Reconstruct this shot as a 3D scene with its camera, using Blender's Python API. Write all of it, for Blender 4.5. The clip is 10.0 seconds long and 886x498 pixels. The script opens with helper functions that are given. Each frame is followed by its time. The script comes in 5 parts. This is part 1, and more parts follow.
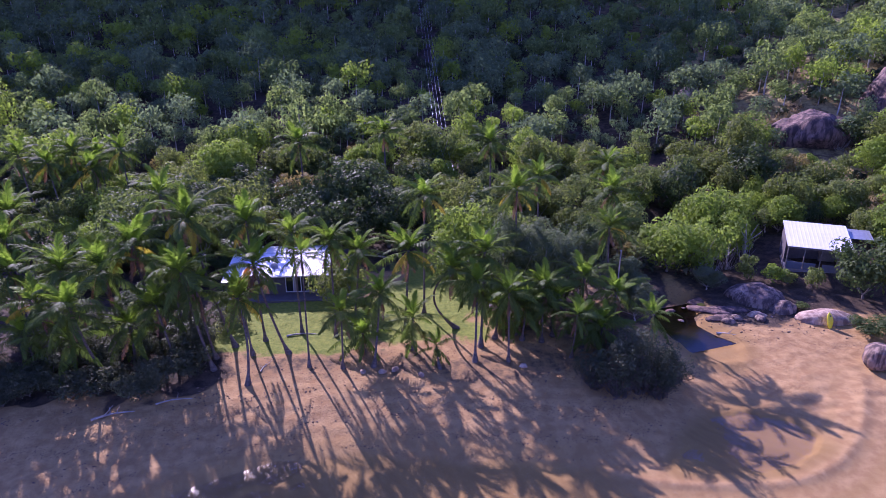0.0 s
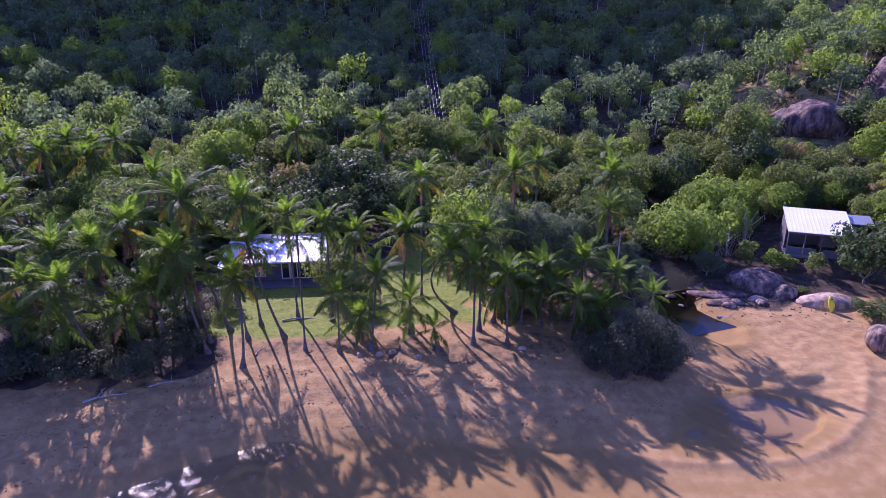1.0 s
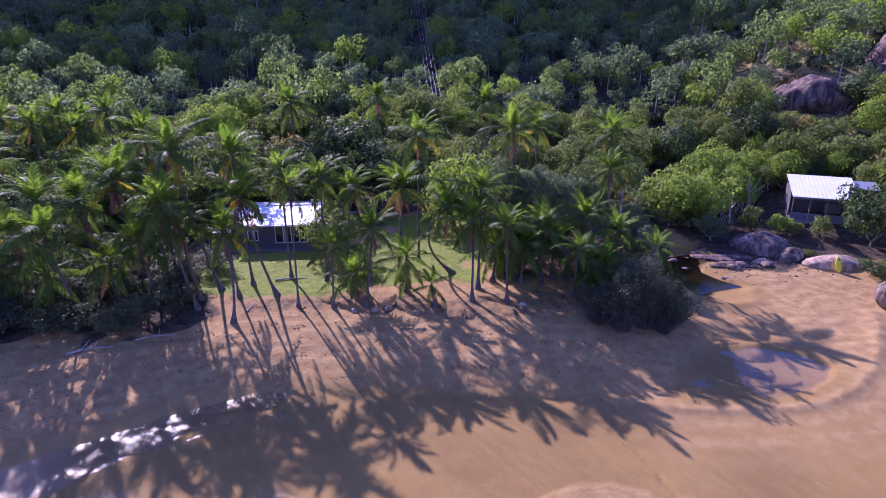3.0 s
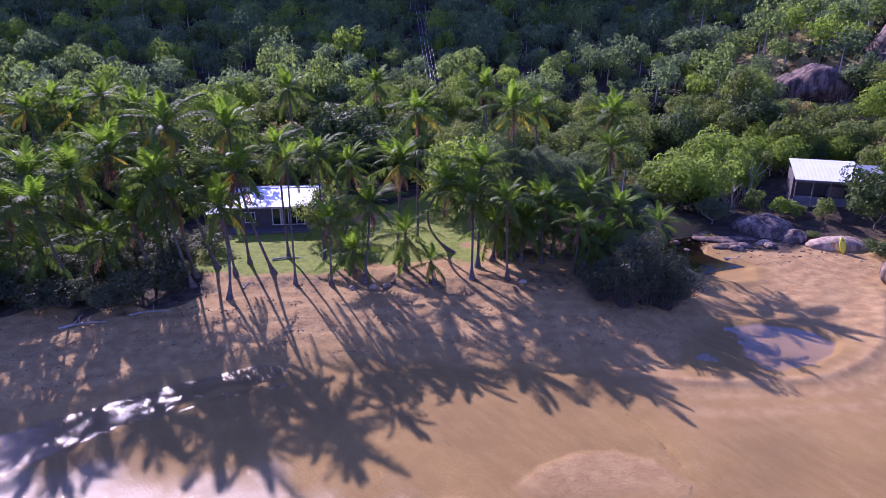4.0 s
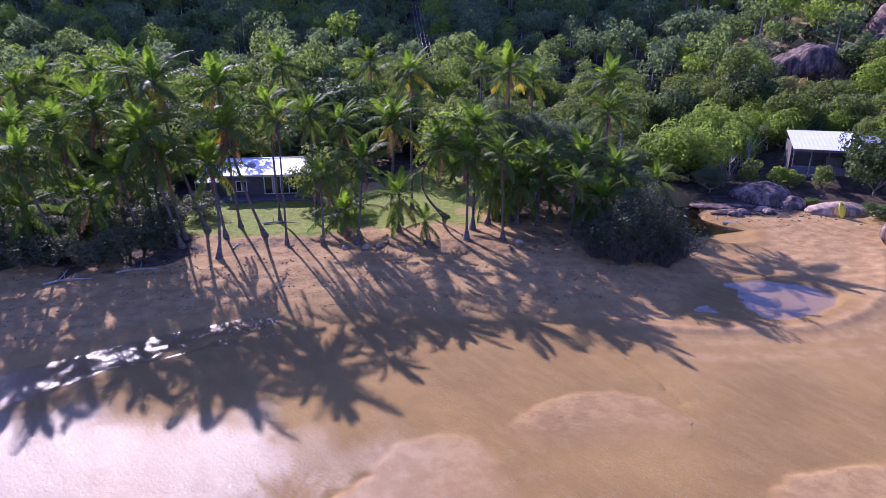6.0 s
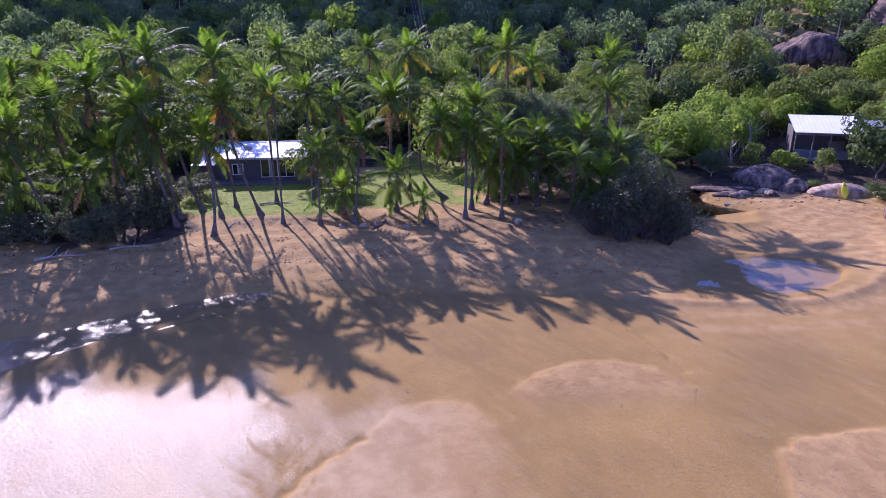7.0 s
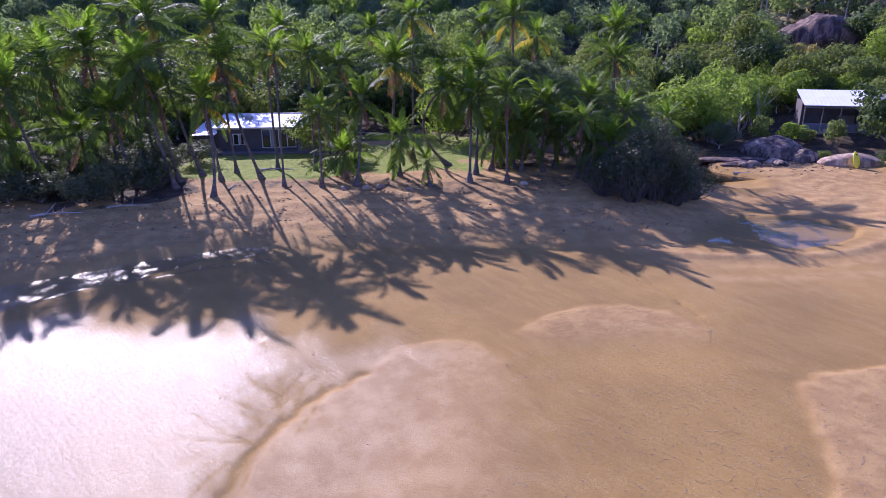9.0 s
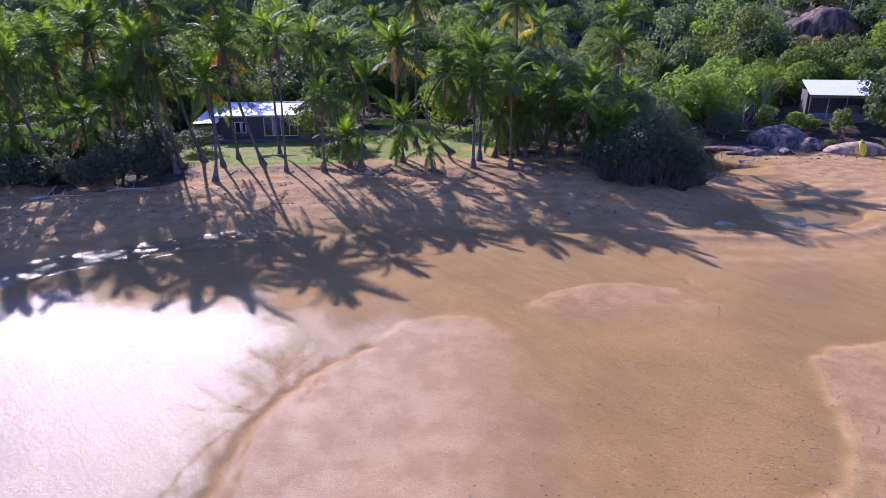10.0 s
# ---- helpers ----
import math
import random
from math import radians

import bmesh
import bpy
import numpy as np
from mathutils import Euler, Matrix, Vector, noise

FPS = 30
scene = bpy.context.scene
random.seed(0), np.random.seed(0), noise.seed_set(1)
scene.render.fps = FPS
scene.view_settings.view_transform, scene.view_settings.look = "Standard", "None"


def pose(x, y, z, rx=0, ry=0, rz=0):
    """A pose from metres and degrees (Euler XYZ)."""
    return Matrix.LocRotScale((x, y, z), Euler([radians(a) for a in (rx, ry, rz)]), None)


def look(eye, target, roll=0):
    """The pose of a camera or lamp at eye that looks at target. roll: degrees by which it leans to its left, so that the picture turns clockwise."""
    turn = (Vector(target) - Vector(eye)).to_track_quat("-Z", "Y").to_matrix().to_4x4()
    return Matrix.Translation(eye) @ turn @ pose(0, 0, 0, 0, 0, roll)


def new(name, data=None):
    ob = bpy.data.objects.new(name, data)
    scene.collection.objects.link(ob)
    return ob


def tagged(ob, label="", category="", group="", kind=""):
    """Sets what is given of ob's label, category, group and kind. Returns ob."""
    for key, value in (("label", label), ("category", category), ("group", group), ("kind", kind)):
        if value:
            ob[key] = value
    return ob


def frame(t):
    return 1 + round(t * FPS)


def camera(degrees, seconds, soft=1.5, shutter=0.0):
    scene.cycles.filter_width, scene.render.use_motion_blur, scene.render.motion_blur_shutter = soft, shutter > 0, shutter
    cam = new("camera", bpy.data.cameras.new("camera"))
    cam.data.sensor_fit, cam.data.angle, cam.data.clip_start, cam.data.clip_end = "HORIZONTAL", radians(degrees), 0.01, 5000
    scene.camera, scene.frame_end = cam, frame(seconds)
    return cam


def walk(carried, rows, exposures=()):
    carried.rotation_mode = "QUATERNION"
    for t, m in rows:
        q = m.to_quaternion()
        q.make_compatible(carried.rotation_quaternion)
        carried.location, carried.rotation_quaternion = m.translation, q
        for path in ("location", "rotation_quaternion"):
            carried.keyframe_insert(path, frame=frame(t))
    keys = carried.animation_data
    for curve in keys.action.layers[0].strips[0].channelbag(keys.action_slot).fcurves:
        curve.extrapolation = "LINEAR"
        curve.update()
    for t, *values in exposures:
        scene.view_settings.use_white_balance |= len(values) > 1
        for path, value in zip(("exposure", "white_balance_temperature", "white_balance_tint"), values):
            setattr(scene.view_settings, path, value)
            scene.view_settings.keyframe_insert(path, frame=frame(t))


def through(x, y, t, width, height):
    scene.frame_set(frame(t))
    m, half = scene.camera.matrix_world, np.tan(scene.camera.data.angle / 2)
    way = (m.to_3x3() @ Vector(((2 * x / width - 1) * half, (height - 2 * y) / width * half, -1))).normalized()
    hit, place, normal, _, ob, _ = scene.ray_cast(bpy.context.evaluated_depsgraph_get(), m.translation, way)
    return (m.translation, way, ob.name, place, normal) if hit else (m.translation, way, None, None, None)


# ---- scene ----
cam = camera(72.3, 10.0, 0.55)
METRES, EYE, TILT, LEAN, TURN = 22.0, 32.0, -19.2, 0.0, 0.0
ROWS = [
    (0.0, 0.0, 0.0, 0.0, 0.0, -0.0, 0.0),
    (0.5, 0.0031, 0.0166, -0.0459, -0.08, 0.12, 0.1),
    (1.0, 0.005, 0.035, -0.097, -0.14, 0.2, 0.19),
    (1.5, 0.0042, 0.0535, -0.1456, -0.18, 0.28, 0.22),
    (2.0, 0.0035, 0.0767, -0.2064, -0.26, 0.38, 0.26),
    (2.5, 0.0061, 0.0986, -0.2625, -0.32, 0.42, 0.3),
    (4.0, 0.0041, 0.163, -0.4374, -0.43, 0.75, 0.31),
    (4.5, 0.0042, 0.1715, -0.4846, -0.62, 0.83, 0.39),
    (5.0, 0.0059, 0.1823, -0.5335, -0.7, 0.89, 0.45),
    (5.5, 0.0089, 0.1973, -0.5777, -0.73, 0.95, 0.49),
    (7.0, 0.0189, 0.2512, -0.7216, -0.76, 1.15, 0.62),
    (7.5, 0.018, 0.2649, -0.7663, -0.78, 1.21, 0.68),
    (8.0, 0.0141, 0.2806, -0.8109, -0.83, 1.27, 0.68),
    (8.5, 0.0116, 0.294, -0.8461, -0.78, 1.29, 0.62),
    (9.0, 0.0089, 0.3065, -0.8807, -0.59, 1.31, 0.51),
    (9.5, 0.0053, 0.3171, -0.9108, -0.43, 1.32, 0.44),
    (10.0, 0.0022, 0.3287, -0.9415, -0.44, 1.37, 0.42),
]
walk(cam, [(t, pose(0, 0, EYE, TILT, LEAN, TURN) @ pose(METRES * x, METRES * y, METRES * z, 90 + pitch, roll, yaw)) for t, x, y, z, yaw, pitch, roll in ROWS],
     exposures=[(0.0, 0.64, 5400, 87), (10.0, 0.64, 5470, 67)])

# ---- light: a clear morning, the low sun ahead and to the left ----
SUN_AZ, SUN_EL = radians(-28.9), radians(31.5)
SUN_DIR = Vector((math.sin(SUN_AZ) * math.cos(SUN_EL), math.cos(SUN_AZ) * math.cos(SUN_EL), math.sin(SUN_EL)))
world = bpy.data.worlds.new("sky")
scene.world = world
world.use_nodes = True
sky = world.node_tree.nodes.new("ShaderNodeTexSky")
sky.sky_type, sky.sun_disc = "NISHITA", False
sky.sun_elevation, sky.sun_rotation = SUN_EL, SUN_AZ
sky.air_density, sky.dust_density, sky.ozone_density = 1.0, 0.4, 8.0
world.node_tree.links.new(sky.outputs[0], world.node_tree.nodes["Background"].inputs[0])
world.node_tree.nodes["Background"].inputs[1].default_value = 0.148
sun = new("sun", bpy.data.lights.new("sun", "SUN"))
sun.data.energy, sun.data.angle, sun.data.color = 4.9, radians(0.55), (0.93, 1.0, 0.69)
sun.matrix_world = look((0, 0, 100), Vector((0, 0, 100)) - SUN_DIR)

rng = np.random.default_rng(7)


# ---- materials ----
class Nodes:
    """A small wrapper for building node materials."""

    def __init__(self, name):
        self.mat = bpy.data.materials.new(name)
        self.mat.use_nodes = True
        self.tree = self.mat.node_tree
        self.bsdf = self.tree.nodes["Principled BSDF"]
        self.out = self.tree.nodes["Material Output"]

    def put(self, kind, settings=(), **inputs):
        n = self.tree.nodes.new("ShaderNode" + kind)
        given = dict(settings)
        if "operation" in given:
            n.operation, n.use_clamp = given["operation"], given["use_clamp"]
        if "data_type" in given:
            n.data_type = given["data_type"]
        if "interpolation_type" in given:
            n.interpolation_type = given["interpolation_type"]
        if "attribute_name" in given:
            n.attribute_name = given["attribute_name"]
        if "bands_direction" in given:
            n.bands_direction = given["bands_direction"]
        for key, value in inputs.items():
            self.feed(n, key.replace("_", " ") if key.replace("_", " ") in n.inputs else int(key[1:]), value)
        return n

    def feed(self, n, key, value):
        if isinstance(value, bpy.types.NodeSocket):
            self.tree.links.new(value, n.inputs[key])
        elif isinstance(value, bpy.types.Node):
            self.tree.links.new(value.outputs[0], n.inputs[key])
        else:
            n.inputs[key].default_value = value

    def noise(self, scale, detail=4.0, rough=0.6, coord=None):
        return self.put("TexNoise", Vector=coord or self.coord(), Scale=scale, Detail=detail, Roughness=rough).outputs[0]

    def coord(self):
        return self.put("NewGeometry").outputs["Position"]

    def obcoord(self):
        return self.put("TexCoord").outputs["Object"]

    def math(self, op, a, b=0.0, clamp=False):
        return self.put("Math", {"operation": op, "use_clamp": clamp}, i0=a, i1=b).outputs[0]

    def mix(self, fac, a, b):
        n = self.put("Mix", {"data_type": "RGBA"})
        self.feed(n, 0, fac), self.feed(n, 6, a), self.feed(n, 7, b)
        return n.outputs[2]

    def ramp(self, fac, lo, hi):
        n = self.put("MapRange", {"interpolation_type": "SMOOTHSTEP"}, i0=fac, i1=lo, i2=hi)
        return n.outputs[0]

    def attr(self, name):
        return self.put("Attribute", {"attribute_name": name}).outputs["Fac"]

    def bump(self, height, strength, distance):
        n = self.put("Bump", Height=height, Strength=strength, Distance=distance)
        self.tree.links.new(n.outputs[0], self.bsdf.inputs["Normal"])
        return n

    def set(self, **inputs):
        for key, value in inputs.items():
            self.feed(self.bsdf, key.replace("_", " "), value)
        return self


def rgb(r, g, b):
    return (r, g, b, 1.0)


def plain(name, colour, rough=0.7, metal=0.0, var=0.25, scale=3.0, bump=0.0):
    """A painted or raw surface with uneven colour at two scales."""
    n = Nodes(name)
    a = n.noise(scale, 5.0, 0.65, n.obcoord())
    b = n.noise(scale * 9, 3.0, 0.6, n.obcoord())
    dark = rgb(*[c * (1 - var) for c in colour])
    light = rgb(*[min(1, c * (1 + var * 0.6)) for c in colour])
    f = n.math("ADD", n.math("MULTIPLY", a, 0.65), n.math("MULTIPLY", b, 0.35))
    n.set(Base_Color=n.mix(n.ramp(f, 0.3, 0.7), dark, light), Roughness=rough, Metallic=metal)
    if bump:
        n.bump(f, bump, 0.05)
    return n.mat


def leaf_material(name, dark, light, tip=None, through=0.42, rough=0.6, tree_var=0.5, gloss=0.22):
    """Leaves: each leaf and each tree of its own shade, with light coming through."""
    dark, light = [(c[0] * 1.16, c[1] * 1.05, c[2] * 1.5) for c in (dark, light)]
    n = Nodes(name)
    isl = n.put("NewGeometry").outputs["Random Per Island"]
    ob = n.put("ObjectInfo").outputs["Random"]
    tint = n.attr("tint")
    f = n.math("ADD", n.math("MULTIPLY", isl, 1.0 - tree_var), n.math("MULTIPLY", n.math("FRACT", n.math("ADD", ob, tint)), tree_var), True)
    col = n.mix(f, rgb(*dark), rgb(*light))
    if tip:
        col = n.mix(n.ramp(isl, 0.86, 0.98), col, rgb(*tip))
    n.set(Base_Color=col, Roughness=rough)
    n.feed(n.bsdf, "Specular IOR Level", gloss)
    tr = n.put("BsdfTranslucent", Color=n.mix(0.5, col, n.mix(0.6, col, rgb(min(1, light[0] * 2.2), min(1, light[1] * 2.4), light[2]))))
    m = n.put("MixShader", i0=through, i1=n.bsdf.outputs[0], i2=tr.outputs[0])
    n.tree.links.new(m.outputs[0], n.out.inputs[0])
    return n.mat


def ground_material():
    n = Nodes("sand_grass_and_leaf_litter")
    p = n.coord()
    film = n.attr("film")
    wet, grass, litter, debris = n.attr("wet"), n.attr("grass"), n.attr("litter"), n.attr("debris")
    big, mid, fine = n.noise(0.12, 4, 0.55, p), n.noise(0.9, 5, 0.6, p), n.noise(14.0, 4, 0.7, p)
    turned = n.put("Mapping", Vector=p, i2=(0, 0, radians(55))).outputs[0]
    streak_at = n.put("Mapping", Vector=turned, i3=(0.8, 2.6, 1.0)).outputs[0]
    streak = n.noise(0.55, 5, 0.62, streak_at)
    dry = n.mix(n.ramp(mid, 0.35, 0.68), rgb(0.37, 0.212, 0.080), rgb(0.51, 0.318, 0.125))
    dry = n.mix(n.ramp(fine, 0.52, 0.75), dry, rgb(0.22, 0.135, 0.065))
    damp = n.mix(n.ramp(streak, 0.35, 0.66), rgb(0.258, 0.150, 0.044), rgb(0.300, 0.178, 0.052))
    damp = n.mix(n.ramp(big, 0.42, 0.66), damp, rgb(0.34, 0.198, 0.054))
    damp = n.mix(n.math("MULTIPLY", n.ramp(n.noise(7.0, 3, 0.75, p), 0.56, 0.68), 0.45), damp, rgb(0.14, 0.078, 0.03))
    damp = n.mix(n.math("MULTIPLY", n.ramp(fine, 0.55, 0.7), 0.55), damp, rgb(0.47, 0.32, 0.15))
    # pellets of sand thrown up by crabs, in drifts
    ball = n.put("TexVoronoi", Vector=p, Scale=5.5, Randomness=1.0).outputs["Distance"]
    ball2 = n.put("TexVoronoi", Vector=p, Scale=11.0, Randomness=1.0).outputs["Distance"]
    pellets = n.math("MAXIMUM", n.math("SUBTRACT", 1.0, n.ramp(ball, 0.14, 0.30)), n.math("SUBTRACT", 1.0, n.ramp(ball2, 0.16, 0.38)))
    pellets = n.math("MULTIPLY", pellets, n.math("MULTIPLY", wet, n.ramp(n.math("ADD", n.math("MULTIPLY", streak, 0.35), n.math("ADD", n.math("MULTIPLY", big, 0.35), n.math("MULTIPLY", mid, 0.3))), 0.47, 0.60)), True)
    damp = n.mix(n.math("MULTIPLY", pellets, 0.6), damp, rgb(0.50, 0.34, 0.15))
    wetted = n.math("ADD", wet, n.math("MULTIPLY", n.math("SUBTRACT", mid, 0.5), n.math("MULTIPLY", n.math("MULTIPLY", wet, n.math("SUBTRACT", 1.0, wet)), 2.5)), True)
    sand = n.mix(wetted, dry, damp)
    # dark crumbs of weed, leaf and coral on the sand
    crumb = n.put("TexVoronoi", Vector=p, Scale=2.6, Randomness=1.0).outputs["Distance"]
    crumb2 = n.put("TexVoronoi", Vector=p, Scale=6.0, Randomness=1.0).outputs["Distance"]
    spots = n.math("MAXIMUM", n.math("SUBTRACT", 1.0, n.ramp(crumb, 0.09, 0.2)), n.math("SUBTRACT", 1.0, n.ramp(crumb2, 0.12, 0.26)))
    spots = n.math("MULTIPLY", spots, n.ramp(n.math("ADD", debris, n.math("MULTIPLY", mid, 0.6)), 0.62, 0.95), True)
    sand = n.mix(spots, sand, rgb(0.075, 0.05, 0.04))
    lawn = n.mix(n.ramp(n.noise(2.2, 5, 0.7, p), 0.32, 0.7), rgb(0.125, 0.185, 0.018), rgb(0.265, 0.30, 0.036))
    lawn = n.mix(n.math("MULTIPLY", n.ramp(fine, 0.5, 0.75), 0.6), lawn, rgb(0.36, 0.30, 0.14))
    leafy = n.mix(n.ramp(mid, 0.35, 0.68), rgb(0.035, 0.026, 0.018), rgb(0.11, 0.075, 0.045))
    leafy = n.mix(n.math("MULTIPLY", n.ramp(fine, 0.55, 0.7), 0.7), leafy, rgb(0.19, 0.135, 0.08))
    dryg = n.attr("dryg")
    leafy = n.mix(n.math("MULTIPLY", dryg, n.ramp(n.noise(0.35, 5, 0.7, p), 0.34, 0.6)), leafy, rgb(0.42, 0.32, 0.13))
    edge = n.math("MULTIPLY", n.math("SUBTRACT", mid, 0.5), 1.1)
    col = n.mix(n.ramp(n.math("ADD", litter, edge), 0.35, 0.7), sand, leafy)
    col = n.mix(n.ramp(n.math("ADD", grass, edge), 0.32, 0.68), col, lawn)
    land = n.math("MAXIMUM", litter, grass)
    gloss = n.ramp(n.math("ADD", film, n.math("MULTIPLY", n.math("ADD", n.math("MULTIPLY", n.math("SUBTRACT", streak, 0.5), 0.4), n.math("SUBTRACT", mid, 0.5)), 0.35)), 0.25, 0.95)
    rough = n.math("SUBTRACT", 0.92, n.math("MULTIPLY", gloss, 0.42))
    rough = n.math("MAXIMUM", rough, n.math("MULTIPLY", land, 0.9))
    n.set(Base_Color=col, Roughness=rough)
    n.feed(n.bsdf, "Specular IOR Level", n.math("ADD", 0.22, n.math("MULTIPLY", gloss, 0.4)))
    grain = n.noise(26.0, 3, 0.7, p)
    pits = n.noise(3.4, 4, 0.65, p)
    rip = n.put("TexWave", {"bands_direction": "DIAGONAL"}, Vector=p, Scale=1.5, Distortion=7.0, Detail=3.0).outputs[1]
    h = n.math("ADD", n.math("MULTIPLY", grain, 0.62), n.math("MULTIPLY", pits, n.math("SUBTRACT", 2.6, n.math("MULTIPLY", n.math("MAXIMUM", wet, n.math("MULTIPLY", film, 5.0, True)), 2.25))))
    h = n.math("ADD", h, n.math("MULTIPLY", rip, n.math("MULTIPLY", wet, 0.10)))
    h = n.math("ADD", h, n.math("MULTIPLY", pellets, 0.12))
    n.bump(h, 0.85, 0.05)
    thin = n.put("Bump", Height=n.math("ADD", n.math("MULTIPLY", n.noise(9.0, 4, 0.75, p), 1.5), n.math("ADD", n.math("MULTIPLY", pellets, 0.3), n.math("ADD", n.math("MULTIPLY", streak, 0.5), n.math("MULTIPLY", pits, 1.0)))), Strength=0.9, Distance=0.048)
    patchy = n.math("ADD", 0.38, n.math("MULTIPLY", n.ramp(n.math("ADD", n.math("MULTIPLY", streak, 0.5), n.math("MULTIPLY", n.noise(2.4, 5, 0.7, p), 0.5)), 0.38, 0.56), 0.62))
    n.set(Coat_Weight=n.math("MULTIPLY", n.math("MULTIPLY", gloss, patchy), n.math("SUBTRACT", 1.0, n.math("MULTIPLY", pellets, 0.7))), Coat_Roughness=0.19, Coat_IOR=1.44, Coat_Normal=thin.outputs[0])
    return n.mat


def water_material(name, tint, rough, ripple, index=0.98):
    """Clear shallow water: the sand shows through, the sky and trees mirror in it."""
    n = Nodes(name)
    p = n.coord()
    h = n.math("ADD", n.noise(2.2, 3, 0.5, p), n.math("MULTIPLY", n.noise(9.0, 2, 0.5, p), 0.35))
    b = n.put("Bump", Height=h, Strength=ripple, Distance=0.05).outputs[0]
    facing = n.put("LayerWeight", Blend=0.5, Normal=b).outputs["Facing"]
    fres = n.math("ADD", 0.02, n.math("MULTIPLY", n.math("POWER", facing, 5.0), index), True)
    clear = n.put("BsdfTransparent", Color=rgb(*tint))
    gloss = n.put("BsdfGlossy", Color=rgb(1, 1, 1), Roughness=rough, Normal=b)
    m = n.put("MixShader", i0=fres, i1=clear.outputs[0], i2=gloss.outputs[0])
    n.tree.links.new(m.outputs[0], n.out.inputs[0])
    return n.mat


def rock_material(name, body, stain, pale):
    n = Nodes(name)
    p = n.coord()
    down = n.put("Mapping", Vector=p, i3=(1.0, 1.0, 0.22)).outputs[0]
    a, b, c = n.noise(0.5, 6, 0.65, p), n.noise(1.3, 6, 0.7, down), n.noise(9.0, 4, 0.7, p)
    col = n.mix(n.ramp(a, 0.35, 0.65), rgb(*body), rgb(*pale))
    col = n.mix(n.ramp(b, 0.40, 0.58), col, rgb(*stain))
    col = n.mix(n.math("MULTIPLY", n.ramp(c, 0.5, 0.75), 0.4), col, rgb(*[v * 0.55 for v in body]))
    n.set(Base_Color=col, Roughness=0.85)
    n.bump(n.math("ADD", n.math("MULTIPLY", a, 0.6), n.math("MULTIPLY", c, 0.25)), 0.7, 0.25)
    return n.mat


def bark_material(name, dark, light, rings):
    n = Nodes(name)
    p = n.coord()
    flat = n.put("Mapping", Vector=p, i3=(1.2, 1.2, rings)).outputs[0]
    a, b = n.noise(1.5, 5, 0.7, flat), n.noise(8.0, 3, 0.6, p)
    n.set(Base_Color=n.mix(n.ramp(n.math("ADD", n.math("MULTIPLY", a, 0.7), n.math("MULTIPLY", b, 0.3)), 0.35, 0.65), rgb(*dark), rgb(*light)), Roughness=0.85)
    n.bump(a, 0.6, 0.04)
    return n.mat


M_GROUND = ground_material()
M_PUDDLE = water_material("shallow_puddle_water", (0.90, 0.89, 0.90), 0.27, 0.5)
M_POOL = water_material("still_pool_water", (0.88, 0.88, 0.90), 0.05, 0.4, 0.9)
# creek tint kept dark: tree shade on its bed is put into the colour
M_CREEK = water_material("shade_tinted_creek_water", (0.05, 0.055, 0.07), 0.04, 0.35)
M_ROCK = rock_material("granite_boulder", (0.24, 0.155, 0.115), (0.07, 0.045, 0.038), (0.38, 0.265, 0.19))
M_DARKROCK = rock_material("dark_weathered_granite", (0.165, 0.092, 0.068), (0.055, 0.033, 0.028), (0.29, 0.175, 0.13))
M_PALEROCK = rock_material("pale_granite", (0.50, 0.35, 0.235), (0.28, 0.175, 0.12), (0.62, 0.47, 0.34))
M_PALMBARK = bark_material("ringed_palm_bark", (0.062, 0.048, 0.040), (0.18, 0.14, 0.115), 5.0)
M_BARK = bark_material("grey_brown_bark", (0.11, 0.085, 0.065), (0.30, 0.25, 0.20), 0.5)
M_DARKBARK = bark_material("dark_wet_bark", (0.05, 0.04, 0.034), (0.15, 0.125, 0.105), 0.5)
M_PALEBARK = bark_material("pale_smooth_bark", (0.34, 0.29, 0.24), (0.62, 0.56, 0.48), 0.6)
M_STICK = bark_material("bleached_grey_wood", (0.24, 0.20, 0.17), (0.52, 0.46, 0.40), 0.6)
M_FROND = leaf_material("coconut_frond", (0.028, 0.064, 0.014), (0.125, 0.21, 0.024), None, 0.42, 0.55, 0.35, 0.14)
M_YOUNG = leaf_material("young_upright_frond", (0.085, 0.19, 0.014), (0.23, 0.37, 0.028), None, 0.55, 0.5, 0.5, 0.18)
M_YELLOW = leaf_material("yellowing_frond", (0.30, 0.26, 0.02), (0.55, 0.42, 0.03), (0.42, 0.18, 0.03), 0.45, 0.45)
M_DEADFROND = leaf_material("dead_brown_frond", (0.13, 0.075, 0.035), (0.27, 0.16, 0.075), None, 0.25, 0.7)
M_ORANGE = leaf_material("orange_dying_frond", (0.42, 0.13, 0.015), (0.62, 0.24, 0.03), None, 0.45, 0.5)
M_LEAF = leaf_material("green_leaves", (0.06, 0.10, 0.016), (0.17, 0.225, 0.04), (0.24, 0.28, 0.07), 0.52)
M_LIME = leaf_material("fresh_lime_leaves", (0.115, 0.20, 0.018), (0.215, 0.325, 0.034), (0.30, 0.37, 0.08), 0.55)
M_DEEP = leaf_material("deep_green_glossy_leaves", (0.025, 0.055, 0.012), (0.075, 0.125, 0.025), (0.13, 0.18, 0.04), 0.35, 0.6)
M_OLIVE = leaf_material("olive_gum_leaves", (0.07, 0.115, 0.026), (0.175, 0.245, 0.05), (0.25, 0.27, 0.09), 0.52)
M_GREY = leaf_material("grey_green_needles", (0.062, 0.10, 0.035), (0.14, 0.20, 0.07), (0.20, 0.24, 0.12), 0.45)
M_BUSH = leaf_material("dull_mangrove_leaves", (0.03, 0.05, 0.02), (0.085, 0.11, 0.04), (0.15, 0.16, 0.08), 0.3)
